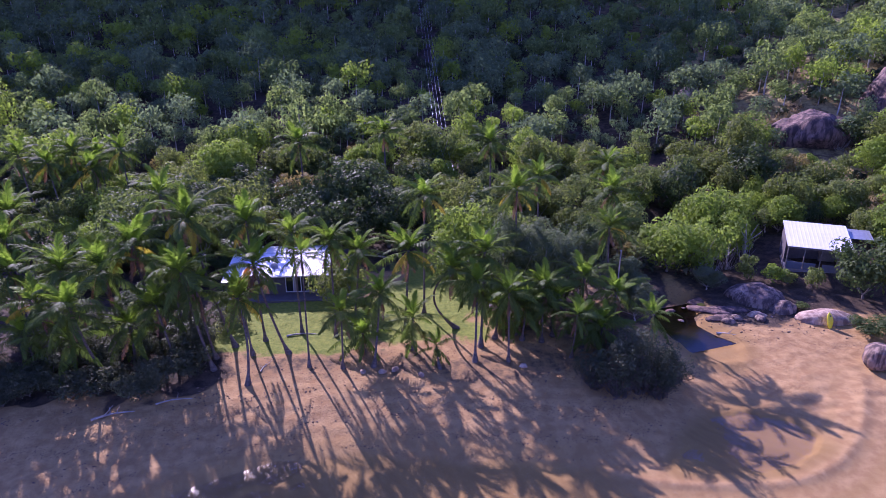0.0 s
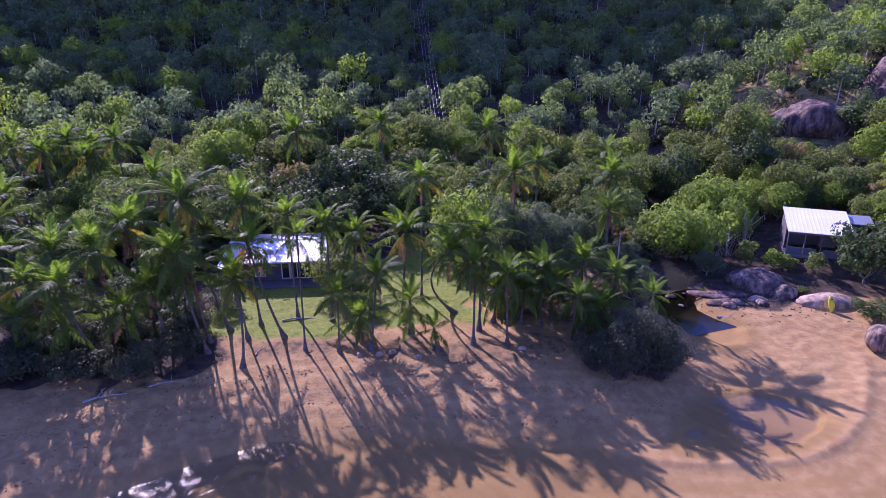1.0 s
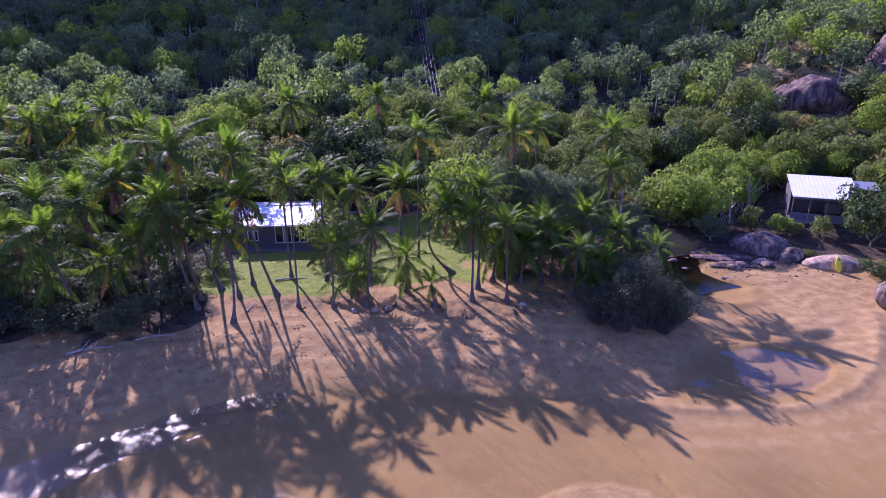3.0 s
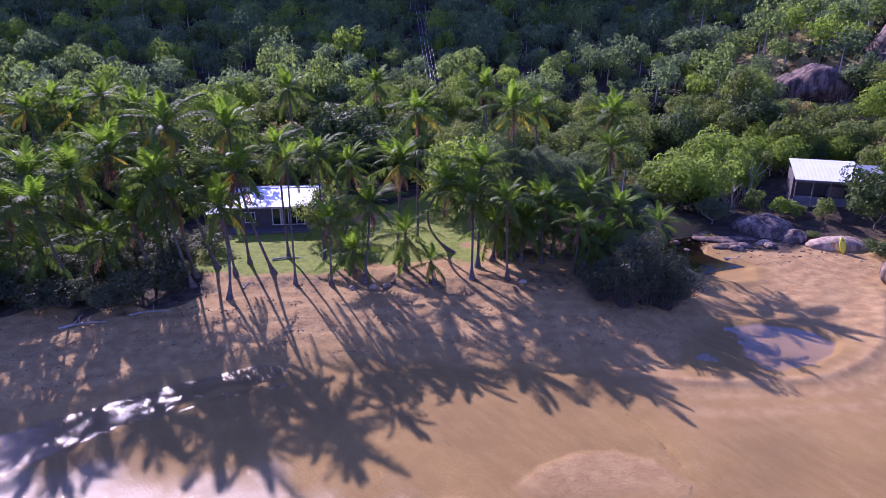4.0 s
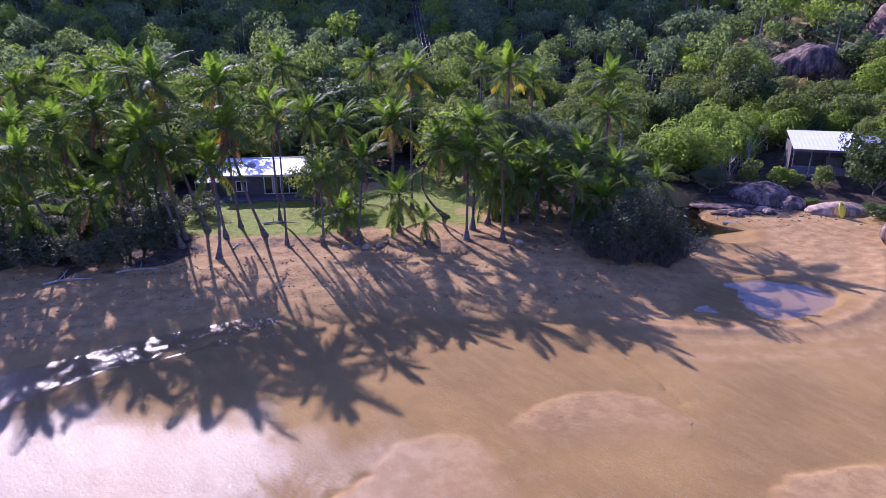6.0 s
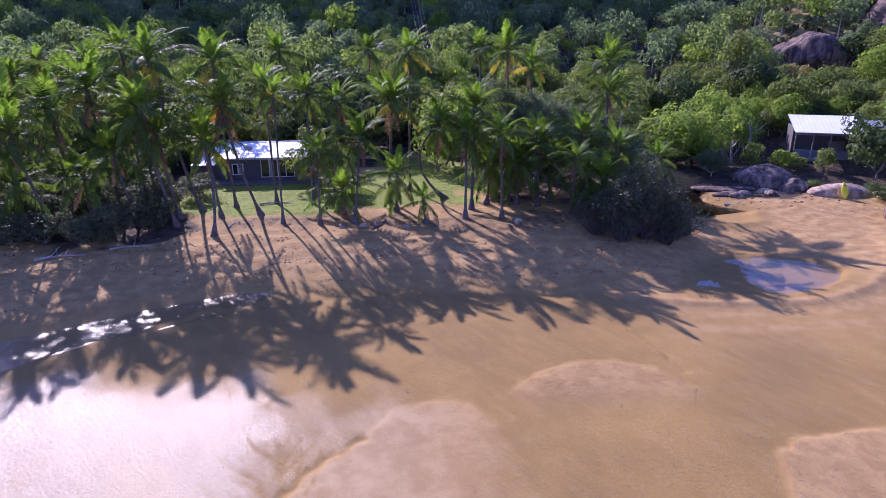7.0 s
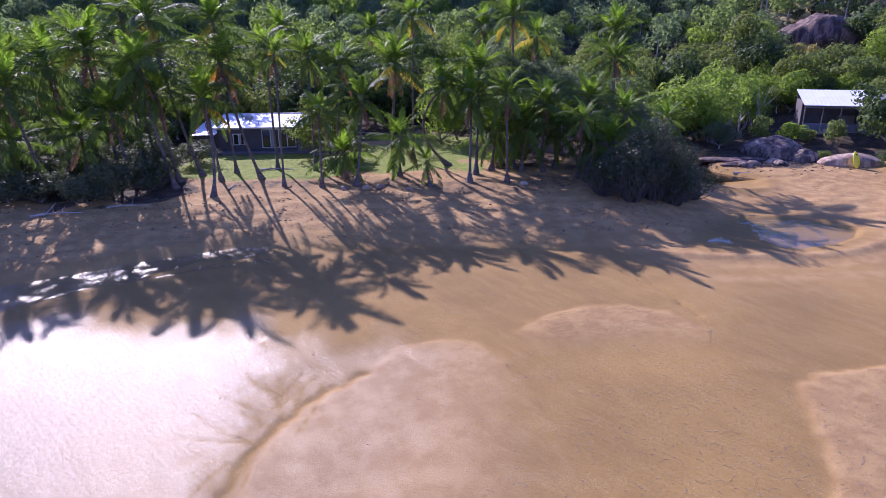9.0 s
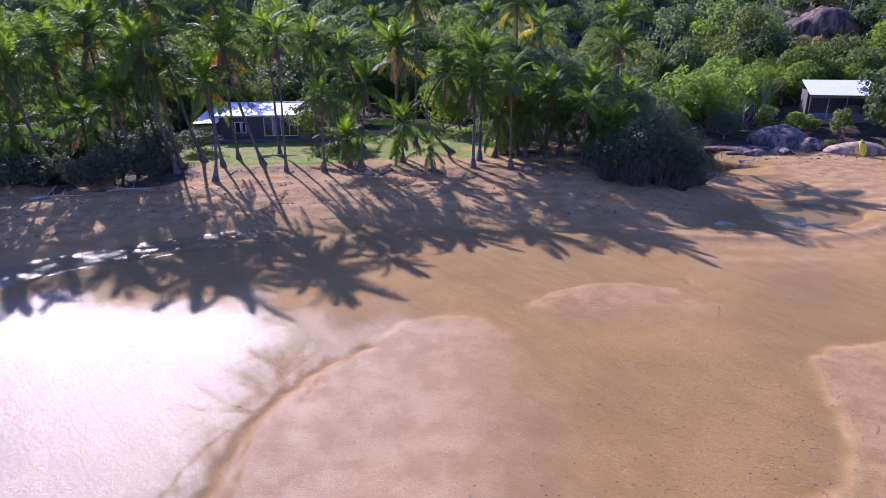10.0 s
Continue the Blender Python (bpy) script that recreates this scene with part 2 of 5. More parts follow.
# Far leaves: distance haze put into their colour as blue, strongest in this one.
M_HAZEGUM = leaf_material("haze_blue_gum_leaves", (0.062, 0.105, 0.045), (0.155, 0.235, 0.085), (0.23, 0.30, 0.12), 0.52, 0.75, 0.5, 0.06)
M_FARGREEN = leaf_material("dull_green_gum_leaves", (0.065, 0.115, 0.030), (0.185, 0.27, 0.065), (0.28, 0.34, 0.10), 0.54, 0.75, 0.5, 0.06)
M_RUST = leaf_material("yellow_brown_leaves", (0.16, 0.145, 0.035), (0.29, 0.25, 0.06), None, 0.4)
M_DRYGRASS = leaf_material("dry_straw_grass", (0.26, 0.19, 0.07), (0.46, 0.36, 0.15), None, 0.4, 0.6)
M_GREENGRASS = leaf_material("green_grass_blades", (0.07, 0.12, 0.02), (0.19, 0.23, 0.05), (0.30, 0.27, 0.10), 0.4, 0.6)


# ---- building blocks ----
def mesh_of(name, verts, faces, mat, smooth=False):
    """A mesh from numpy arrays of corners and equal-sided faces."""
    verts, faces = np.asarray(verts, np.float32), np.asarray(faces, np.int32)
    me = bpy.data.meshes.new(name)
    k = faces.shape[1]
    me.vertices.add(len(verts)), me.loops.add(faces.size), me.polygons.add(len(faces))
    me.vertices.foreach_set("co", verts.ravel())
    me.loops.foreach_set("vertex_index", faces.ravel())
    me.polygons.foreach_set("loop_start", np.arange(0, faces.size, k, dtype=np.int32))
    for m in mat if isinstance(mat, (list, tuple)) else [mat]:
        me.materials.append(m)
    if smooth:
        me.polygons.foreach_set("use_smooth", np.ones(len(faces), bool))
    me.update(calc_edges=True)
    return me


def give(me, name, values):
    a = me.attributes.new(name, "FLOAT", "POINT")
    a.data.foreach_set("value", np.asarray(values, np.float32))


def part(name, bm, material, parent=None, label="", at=None, smooth=False):
    """Links a bmesh as one mesh object under a thing or a part."""
    me = bpy.data.meshes.new(name)
    bm.normal_update()
    bm.to_mesh(me)
    bm.free()
    me.materials.append(material)
    if smooth:
        me.polygons.foreach_set("use_smooth", np.ones(len(me.polygons), bool))
    return hang(name, me, parent, label, at)


def hang(name, me, parent=None, label="", at=None):
    ob = new(name, me)
    if parent is not None:
        ob.parent = parent
    if at is not None:
        ob.matrix_local = at
    if label:
        tagged(ob, label)
    return ob


def thing(name, label, category, at=None, group="", kind=""):
    ob = new(name)
    ob.empty_display_size = 0.3
    if at is not None:
        ob.matrix_world = at
    return tagged(ob, label, category, group, kind)


def box(x0, x1, y0, y1, z0, z1, bevel=0.02, bm=None):
    bm = bm or bmesh.new()
    r = bmesh.ops.create_cube(bm, size=1.0)
    for v in r["verts"]:
        v.co = Vector((x0 + (v.co.x + 0.5) * (x1 - x0), y0 + (v.co.y + 0.5) * (y1 - y0), z0 + (v.co.z + 0.5) * (z1 - z0)))
    if bevel:
        es = list({e for v in r["verts"] for e in v.link_edges})
        bmesh.ops.bevel(bm, geom=es, offset=bevel, segments=1, affect="EDGES")
    return bm


def tube(points, radii, sides=7):
    """Corners and four-sided faces of a tapered tube along points."""
    pts, n = np.asarray(points, float), len(points)
    tan = np.gradient(pts, axis=0)
    tan /= np.linalg.norm(tan, axis=1)[:, None] + 1e-9
    ref = np.where(np.abs(tan[:, 2:3]) > 0.9, np.array([[1.0, 0, 0]]), np.array([[0, 0, 1.0]]))
    u = np.cross(tan, ref)
    u /= np.linalg.norm(u, axis=1)[:, None] + 1e-9
    w = np.cross(tan, u)
    ang = np.linspace(0, 2 * math.pi, sides, endpoint=False)
    ring = u[:, None, :] * np.cos(ang)[None, :, None] + w[:, None, :] * np.sin(ang)[None, :, None]
    verts = (pts[:, None, :] + ring * np.asarray(radii, float)[:, None, None]).reshape(-1, 3)
    i, j = np.meshgrid(np.arange(n - 1), np.arange(sides), indexing="ij")
    a, b = i * sides + j, i * sides + (j + 1) % sides
    return verts, np.stack([a, b, b + sides, a + sides], -1).reshape(-1, 4)


def joined(pieces):
    """Several (verts, faces) as one."""
    vs, fs, k = [], [], 0
    for v, f in pieces:
        vs.append(v), fs.append(f + k)
        k += len(v)
    return np.concatenate(vs), np.concatenate(fs)


def ramp01(a, b, v):
    u = np.clip((v - a) / (b - a), 0, 1)
    return u * u * (3 - 2 * u)


def wave(x, y, scale, seed=0):
    """Smooth pseudo-noise about 0, from a few crossed sines."""
    r = np.random.default_rng(100 + seed)
    out = 0
    for k in range(7):
        a, f, ph = r.uniform(0, 6.28), r.uniform(0.6, 2.4) / scale, r.uniform(0, 6.28)
        out = out + np.sin((x * math.cos(a) + y * math.sin(a)) * f * 2.2 + ph) / 7 ** 0.5
    return out


# ---- the lie of the land ----
def toe(x):
    return np.interp(x, [-120, -45, -33, -25, -20, -14, -5, 6, 16, 22, 28, 34, 38, 45, 70, 120], [22, 28, 31, 35.5, 39, 42.3, 44, 42, 42.5, 46, 54, 49, 46, 45, 38, 20])


def crest(x):
    return np.interp(x, [-120, -33, -22, -12, 6, 16, 20, 25, 30, 35, 40, 46, 70, 120], [44, 50, 52.5, 52, 53, 52, 55, 70, 73, 72, 71, 71, 60, 46])


def line_distance(x, y, pts):
    d = np.full(np.shape(x), 1e9)
    for (ax, ay), (bx, by) in zip(pts[:-1], pts[1:]):
        t = np.clip(((x - ax) * (bx - ax) + (y - ay) * (by - ay)) / ((bx - ax) ** 2 + (by - ay) ** 2), 0, 1)
        d = np.minimum(d, np.hypot(x - ax - t * (bx - ax), y - ay - t * (by - ay)))
    return d


def inside(x, y, pts):
    """Signed distance to a closed outline, positive inside."""
    ins = np.zeros(np.shape(x), bool)
    for (ax, ay), (bx, by) in zip(pts, pts[1:] + pts[:1]):
        hit = ((ay > y) != (by > y)) & (x < (bx - ax) * (y - ay) / (by - ay + 1e-12) + ax)
        ins ^= hit
    d = line_distance(x, y, pts + pts[:1])
    return np.where(ins, d, -d)


BAR_MID = [(-6.9, 19.4), (-6.1, 22.0), (-4.9, 24.2), (-3.2, 25.4), (-2.2, 27.6), (0.5, 28.8), (2.3, 28.3), (3.6, 26.2), (4.2, 23.5), (5.0, 20.5), (5.6, 15.0), (7.0, 6.0), (-8.2, 6.0), (-7.5, 13.0)]
BAR_RIGHT = [(4.3, 29.2), (5.9, 30.8), (8.6, 32.2), (11.3, 32.4), (13.4, 31.6), (14.9, 29.4), (13.5, 26.6), (9.0, 25.6), (5.6, 26.6)]
BAR_FAR = [(30, 26.5), (21, 25.7), (18.3, 25.2), (16.3, 23.9), (15.5, 21), (14.5, 18.2), (13.2, 16.3), (11.2, 15.4), (9.5, 13), (12, 6), (40, 4)]
RIDGE = [(14.0, 41.4), (16.4, 40.4), (19.2, 40.0), (22.4, 39.9), (26.6, 40.1), (29.0, 40.5), (31.0, 41.2), (33.6, 42.6), (35.8, 44.4), (38.0, 46.6), (39.6, 48.8), (41.4, 51.4), (43.0, 54.2)]
DRAIN = [(11.6, 38.6), (12.6, 37.0), (14.0, 34.8), (14.6, 32.5), (15.0, 31.2)]
CHANNEL = [(-7.9, 13.0), (-7.5, 17.0), (-7.1, 19.7), (-6.4, 21.8), (-4.9, 24.0), (-3.2, 25.6)]
PUDDLE = [(-36, 27.5), (-30, 30.5), (-25.2, 34.2), (-22.4, 37.3), (-18.5, 39.9), (-15.0, 41.6), (-13.0, 42.2)]
POOL = [(19.6, 41.7), (23.0, 41.4), (27.0, 41.6), (30.0, 42.5), (33.0, 44.4), (34.0, 46.2), (32.6, 48.4), (29.0, 50.2), (25.6, 49.4), (22.5, 46.4), (20.4, 43.6)]
CREEK = [(31.2, 61.4), (30.2, 63.0), (29.2, 64.8), (28.6, 67.0), (29.2, 70.0), (31.0, 73.0)]
FAR_CREEK = [(34.6, 92.5), (37.0, 96.5), (38.4, 101.0)]
PUDDLE_Z, POOL_Z, CREEK_Z, FAR_Z = -2.12, -2.13, -1.28, 0.2


def rill_lines():
    """Fine drainage rills that fan out from the channel."""
    r = random.Random(12)
    out = []
    for k in range(15):
        q = r.random()
        if q < 0.55:
            bx, by = -7.4 + 2.2 * r.random(), 21.0 + 2.6 * r.random()
            a, n, step = r.uniform(1.2, 2.7), r.randint(5, 9), 0.42
        elif q < 0.75:
            bx, by = -7.2, 20.6
            a, n, step = r.uniform(2.4, 3.0), r.randint(6, 12), 0.45
        else:
            bx, by = -8.0 + 1.2 * r.random(), 19.4
            a, n, step = r.uniform(-2.2, -1.0), r.randint(6, 12), 0.4
        line = [(bx, by)]
        for m in range(n):
            a += r.uniform(-0.18, 0.18)
            line.append((line[-1][0] + step * math.cos(a), line[-1][1] + step * math.sin(a)))
        out.append(line)
    return out


RILLS = rill_lines()


def rills(x, y):
    """How deep one stands in a rill, 0 to 1."""
    x, y = np.asarray(x, float), np.asarray(y, float)
    out = np.zeros(x.shape)
    box_in = (x > -15) & (x < 0) & (y > 13) & (y < 29)
    if box_in.any():
        px, py = x[box_in], y[box_in]
        out[box_in] = np.exp(-(np.min([line_distance(px, py, line) for line in RILLS], axis=0) / 0.075) ** 2)
    return out


def land(x, y):
    """The height of the ground."""
    x, y = np.asarray(x, float), np.asarray(y, float)
    t, c = toe(x), crest(x)
    z = np.where(y < t, -2.02 + np.minimum(y - np.minimum(t, 45), 0) * 0.05, 0.0)
    z = np.where((y >= t) & (y < c), -2.02 + 1.62 * np.clip((y - t) / (c - t), 0, 1) ** 0.9, z)
    s = y - c
    z = np.where(y >= c, np.interp(s, [0, 3, 6, 16, 40, 60], [-0.40, -0.08, 0.15, 0.40, 0.75, 0.9]), z)
    z = np.maximum(z, -5.5)
    hill = np.interp(y, [84, 96, 112, 128, 150, 170, 190, 230, 280, 340, 430, 700, 1500], [0, 0.6, 2.6, 5.6, 11.6, 16.2, 20.5, 32, 48, 66, 84, 100, 105])
    hill = hill + 8.5 * ramp01(38, 102, x) * ramp01(74, 128, y) + 10 * ramp01(95, 190, x) * ramp01(60, 150, y)
    hill = hill + 1.7 * ramp01(40, 56, x) * ramp01(68, 80, y)
    hill = hill + 2.5 * ramp01(-60, -150, x) * ramp01(85, 140, y)
    hill = np.where(x > 20, np.minimum(hill, 50), hill)
    # unseen ridge above the view, added so that it shades the upper slopes
    hill = hill + 104 * ramp01(292, 404, y) * ramp01(66, -30, x)
    rough = wave(x, y, 24, 1) * 1.1 + wave(x, y, 7, 2) * 0.35
    z = z + hill + rough * ramp01(92, 150, y)
    # the beach: footmarks and low swells, sand bars, channels, a lip round the pool
    on = ramp01(-3, 3, c - y)
    z = z + wave(x, y, 5, 3) * 0.03 + wave(x, y, 1.1, 4) * 0.034 * ramp01(-2, 4, y - t) * (1 - ramp01(18, 30, s))
    fade = {0: 1 - 0.9 * ramp01(0.5, 4.6, x) * ramp01(27, 24, y), 1: ramp01(26.6, 30.4, y), 2: 1.0}
    for k, (bar, h) in enumerate(((BAR_MID, 0.075), (BAR_RIGHT, 0.065), (BAR_FAR, 0.10))):
        z = z + h * fade[k] * ramp01(-0.25, 0.45, inside(x + 0.07 * wave(x, y, 0.9, 8), y + 0.07 * wave(x, y, 0.8, 9), bar)) * on
    z = z + (0.11 * np.exp(-(line_distance(x, y, RIDGE) / 0.42) ** 2) + 0.15 * np.exp(-(line_distance(x, y - 0.7, RIDGE) / 1.3) ** 2)) - 0.10 * np.exp(-(line_distance(x + 0.1 * wave(x, y, 0.9, 25), y, DRAIN) / 0.2) ** 2)
    z = z - 0.075 * np.exp(-(line_distance(x + 0.13 * wave(x, y, 0.8, 20), y + 0.13 * wave(x, y, 0.9, 21), CHANNEL) / 0.22) ** 2)
    z = z - 0.02 * rills(x, y)
    dp = line_distance(x, y + 0.55 * wave(x, y, 2.6, 5), PUDDLE)
    dp = dp / np.interp(x, [-20, -13], [1.0, 0.6])
    lip = np.exp(-((dp - 3.0) / 0.8) ** 2) * ramp01(0.6, -0.6, y - t)
    z = z * (1 - lip) + np.maximum(z, PUDDLE_Z + 0.05) * lip
    pud = ramp01(2.7, 1.7, dp) * ramp01(2.6, 0.2, y - t)
    z = z * (1 - pud) + (PUDDLE_Z - 0.05) * pud
    q = inside(x + 0.15 * wave(x, y, 1.6, 13), y + 0.12 * wave(x, y, 1.1, 23), POOL)
    pool = ramp01(-0.15, 0.4, q)
    along_x, along_y = (x * 0.5 - y * 0.87) * 0.35, x * 0.87 + y * 0.5
    floor_z = POOL_Z + 0.024 - 0.085 * ramp01(23.5, 27.5, x) + 0.026 * wave(along_x, along_y, 1.5, 27) + 0.014 * wave(along_x, along_y, 0.5, 28)
    z = z * (1 - pool) + floor_z * pool
    q = line_distance(x, y, CREEK) / 2.7 + 0.1 * wave(x, y, 2.2, 19)
    lip = np.exp(-((q - 1.35) / 0.25) ** 2)
    z = z * (1 - lip) + np.maximum(z, CREEK_Z + 0.06) * lip
    creek = ramp01(1.25, 0.8, q)
    z = z * (1 - creek) + (CREEK_Z - 0.16) * creek
    creek = ramp01(1.5, 0.8, line_distance(x, y, FAR_CREEK) / 2.4)
    z = z * (1 - creek) + (FAR_Z - 0.2) * creek
    return z


def lz(x, y):
    return float(land(np.array([x]), np.array([y]))[0])


def lawn_mask(x, y):
    a = ramp01(-1.6, 1.8, inside(x + 1.1 * wave(x, y, 4, 14), y + 0.8 * wave(x, y, 3, 15), [(-23.5, 57), (-10, 57.5), (-4, 61.5), (4.2, 60.5), (5.6, 74), (3.0, 86), (-6, 86), (-9, 72), (-30, 72), (-27, 62)]))
    return a


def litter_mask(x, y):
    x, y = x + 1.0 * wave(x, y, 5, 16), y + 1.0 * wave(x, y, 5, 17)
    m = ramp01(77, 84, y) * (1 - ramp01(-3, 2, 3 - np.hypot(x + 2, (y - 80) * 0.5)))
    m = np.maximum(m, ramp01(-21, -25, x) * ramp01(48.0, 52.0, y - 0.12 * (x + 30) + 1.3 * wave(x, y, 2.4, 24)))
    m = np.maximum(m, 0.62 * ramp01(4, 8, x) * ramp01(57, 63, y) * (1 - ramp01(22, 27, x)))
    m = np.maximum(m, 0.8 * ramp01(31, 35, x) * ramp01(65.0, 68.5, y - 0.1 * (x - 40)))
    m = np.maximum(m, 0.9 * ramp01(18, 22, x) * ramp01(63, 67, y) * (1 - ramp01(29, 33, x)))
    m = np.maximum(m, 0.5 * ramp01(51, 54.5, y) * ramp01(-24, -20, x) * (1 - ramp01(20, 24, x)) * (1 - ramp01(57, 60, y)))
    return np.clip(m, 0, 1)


def wet_mask(x, y):
    w = 0.92 * ramp01(1.6, -1.0, y - toe(x) - 0.5 * wave(x, y, 4, 6))
    w = np.maximum(w, 0.45 * ramp01(5, 1, y - toe(x)))
    fade = {0: 1 - 0.8 * ramp01(0.5, 4.6, x) * ramp01(27, 24, y), 1: ramp01(26.6, 30.4, y), 2: 1.0}
    for k, (bar, dry) in enumerate(((BAR_MID, 0.58), (BAR_RIGHT, 0.76), (BAR_FAR, 0.85))):
        w = w * (1 - dry * fade[k] * ramp01(-0.2, 0.3, inside(x + 0.07 * wave(x, y, 0.9, 8), y + 0.07 * wave(x, y, 0.8, 9), bar)))
    w = np.maximum(w, 0.8 * rills(x, y))
    w = np.maximum(w, np.exp(-(line_distance(x, y, DRAIN) / 0.28) ** 2))
    w = w * (1 - 0.45 * ramp01(8, 20, x) * ramp01(37, 41, y))
    damp = line_distance(x, y, CREEK) / 3.0 + 0.15 * wave(x, y, 3.0, 22)
    w = np.maximum(w, 0.75 * ramp01(2.0, 1.1, damp))
    basin = inside(x + 0.4 * wave(x, y, 3.0, 29), y, POOL)
    w = np.maximum(w, 0.95 * ramp01(-3.0, 0.5, basin))
    d = line_distance(x, y, RIDGE)
    south = ramp01(0.2, -0.4, basin + 1.2) * ramp01(7.5, 3.0, d) * ramp01(13, 18, x)
    lines = np.sin(d * 3.1 + 0.5 * wave(x, y * 0.3, 5.0, 30)) * ramp01(0.8, 1.6, d)
    w = w * (1 - 0.45 * south) + 0.22 * south * lines
    w = w * (1 - 0.95 * np.exp(-(d / 0.42) ** 2))
    return np.clip(w, 0, 1)


def film_mask(x, y):
    """Where a film of water stands on the sand."""
    f = 0.9 * ramp01(32.6, 27.6, y + 0.6 * wave(x, y, 3.0, 26) + 0.05 * (x + 14)) * ramp01(1.0, -1.5, y - toe(x)) + 0.30 * ramp01(1.0, -1.5, y - toe(x)) * ramp01(28.6, 32.0, y)
    f = f * (1 - 0.36 * ramp01(-9.6, -7.0, x + 0.4 * wave(x, y, 2.0, 18) + 0.35 * wave(x, y, 0.5, 31)))
    f = f * (1 - 0.40 * ramp01(-0.2, 0.3, inside(x + 0.07 * wave(x, y, 0.9, 8), y + 0.07 * wave(x, y, 0.8, 9), BAR_FAR)))
    f = f * (1 - 0.45 * np.exp(-(line_distance(x + 0.13 * wave(x, y, 0.8, 20), y + 0.13 * wave(x, y, 0.9, 21), CHANNEL) / 0.26) ** 2))
    f = f * (1 - 0.4 * rills(x, y)) * (1 - 0.55 * ramp01(-4, 9, x))
    f = f * (1 - 0.9 * np.exp(-(line_distance(x, y, RIDGE) / 1.6) ** 2))
    f = np.maximum(f, 0.2 * ramp01(6.0, 2.5, line_distance(x, y - 0.5, RIDGE)))
    f = np.maximum(f, 0.34 * ramp01(11, 16, x) * ramp01(24, 27, y) * ramp01(39.6, 37.0, y) * (1 - ramp01(-0.2, 0.3, inside(x, y, BAR_RIGHT))))
    return np.clip(f, 0, 1)


def spaced(*runs):
    out = []
    for a, b, step in runs:
        out.append(np.arange(a, b - 1e-6, step))
    return np.concatenate(out + [[runs[-1][1]]])


xs = spaced((-1500, -300, 150), (-300, -120, 15), (-120, -48, 3), (-48, -16, 0.36), (-16, 9, 0.17), (9, 20, 0.2), (20, 54, 0.36), (54, 120, 3), (120, 300, 15), (300, 1500, 150))
ys = spaced((-1500, -100, 175), (-100, -10, 10), (-10, 12, 1.1), (12, 16, 0.24), (16, 32, 0.15), (32, 37, 0.24), (37, 53, 0.21), (53, 68, 0.45), (68, 100, 1.0), (100, 300, 3.0), (300, 500, 20), (500, 1500, 200))
gx, gy = np.meshgrid(xs, ys, indexing="xy")
gz = land(gx, gy)
idx = np.arange(gx.size).reshape(gx.shape)
quads = np.stack([idx[:-1, :-1], idx[:-1, 1:], idx[1:, 1:], idx[1:, :-1]], -1).reshape(-1, 4)
me = mesh_of("ground", np.stack([gx, gy, gz], -1).reshape(-1, 3), quads, M_GROUND, True)
give(me, "wet", wet_mask(gx, gy).ravel())
give(me, "film", film_mask(gx, gy).ravel())
give(me, "grass", lawn_mask(gx, gy).ravel())
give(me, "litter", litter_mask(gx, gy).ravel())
wrack = np.exp(-((gy - (toe(gx) + 0.62 * (crest(gx) - toe(gx)))) / 1.6) ** 2) * 0.75 + np.exp(-((gy - (toe(gx) + 0.28 * (crest(gx) - toe(gx)))) / 0.8) ** 2) * 0.6
wrack = wrack + 0.7 * ramp01(-2, 2, gy - crest(gx)) * (1 - ramp01(8, 16, gy - crest(gx)))
wrack = wrack + 0.35 * ramp01(26, 12, gy) * ramp01(4, 14, gx)
wrack = wrack + 1.1 * np.exp(-(line_distance(gx + 0.1 * wave(gx, gy, 0.9, 25), gy, DRAIN) / 0.16) ** 2)
give(me, "debris", np.clip(wrack, 0, 1).ravel())
give(me, "dryg", (ramp01(52, 75, gx) * ramp01(84, 110, gy)).ravel())
tagged(new("ground", me), "sandy beach rising through lawn to a wooded hillside", "ground", kind="structure")


def sheet(name, outline, z, mat, label):
    """A still sheet of water whose edge lies buried in the sand."""
    bm = bmesh.new()
    bm.faces.new([bm.verts.new((x, y, z)) for x, y in outline])
    ob = part(name, bm, mat)
    ob.visible_shadow = False
    return tagged(ob, label, "water", kind="structure")


sheet("puddle_water", [(x + 1.9, y - 2.5) for x, y in PUDDLE] + [(-11.5, 42.6)] + [(x - 1.6, y + 2.6) for x, y in PUDDLE[::-1]], PUDDLE_Z, M_PUDDLE, "long shallow puddle left on wet sand, glinting")
sheet("pool_water", [(26 + (x - 26) * 1.05, 45.4 + (y - 45.4) * 1.08) for x, y in POOL], POOL_Z, M_POOL, "shallow tidal pool inside a low sand lip")
sheet("creek_water", [(x + 3.3, y + 1.2) for x, y in CREEK] + [(x - 3.3, y - 1.2) for x, y in CREEK[::-1]], CREEK_Z, M_CREEK, "still creek pool reflecting blue sky")
sheet("far_creek_water", [(x + 3.0, y - 1.0) for x, y in FAR_CREEK] + [(x - 3.0, y + 1.0) for x, y in FAR_CREEK[::-1]], FAR_Z, M_CREEK, "creek water glimpsed between trees behind the beach")


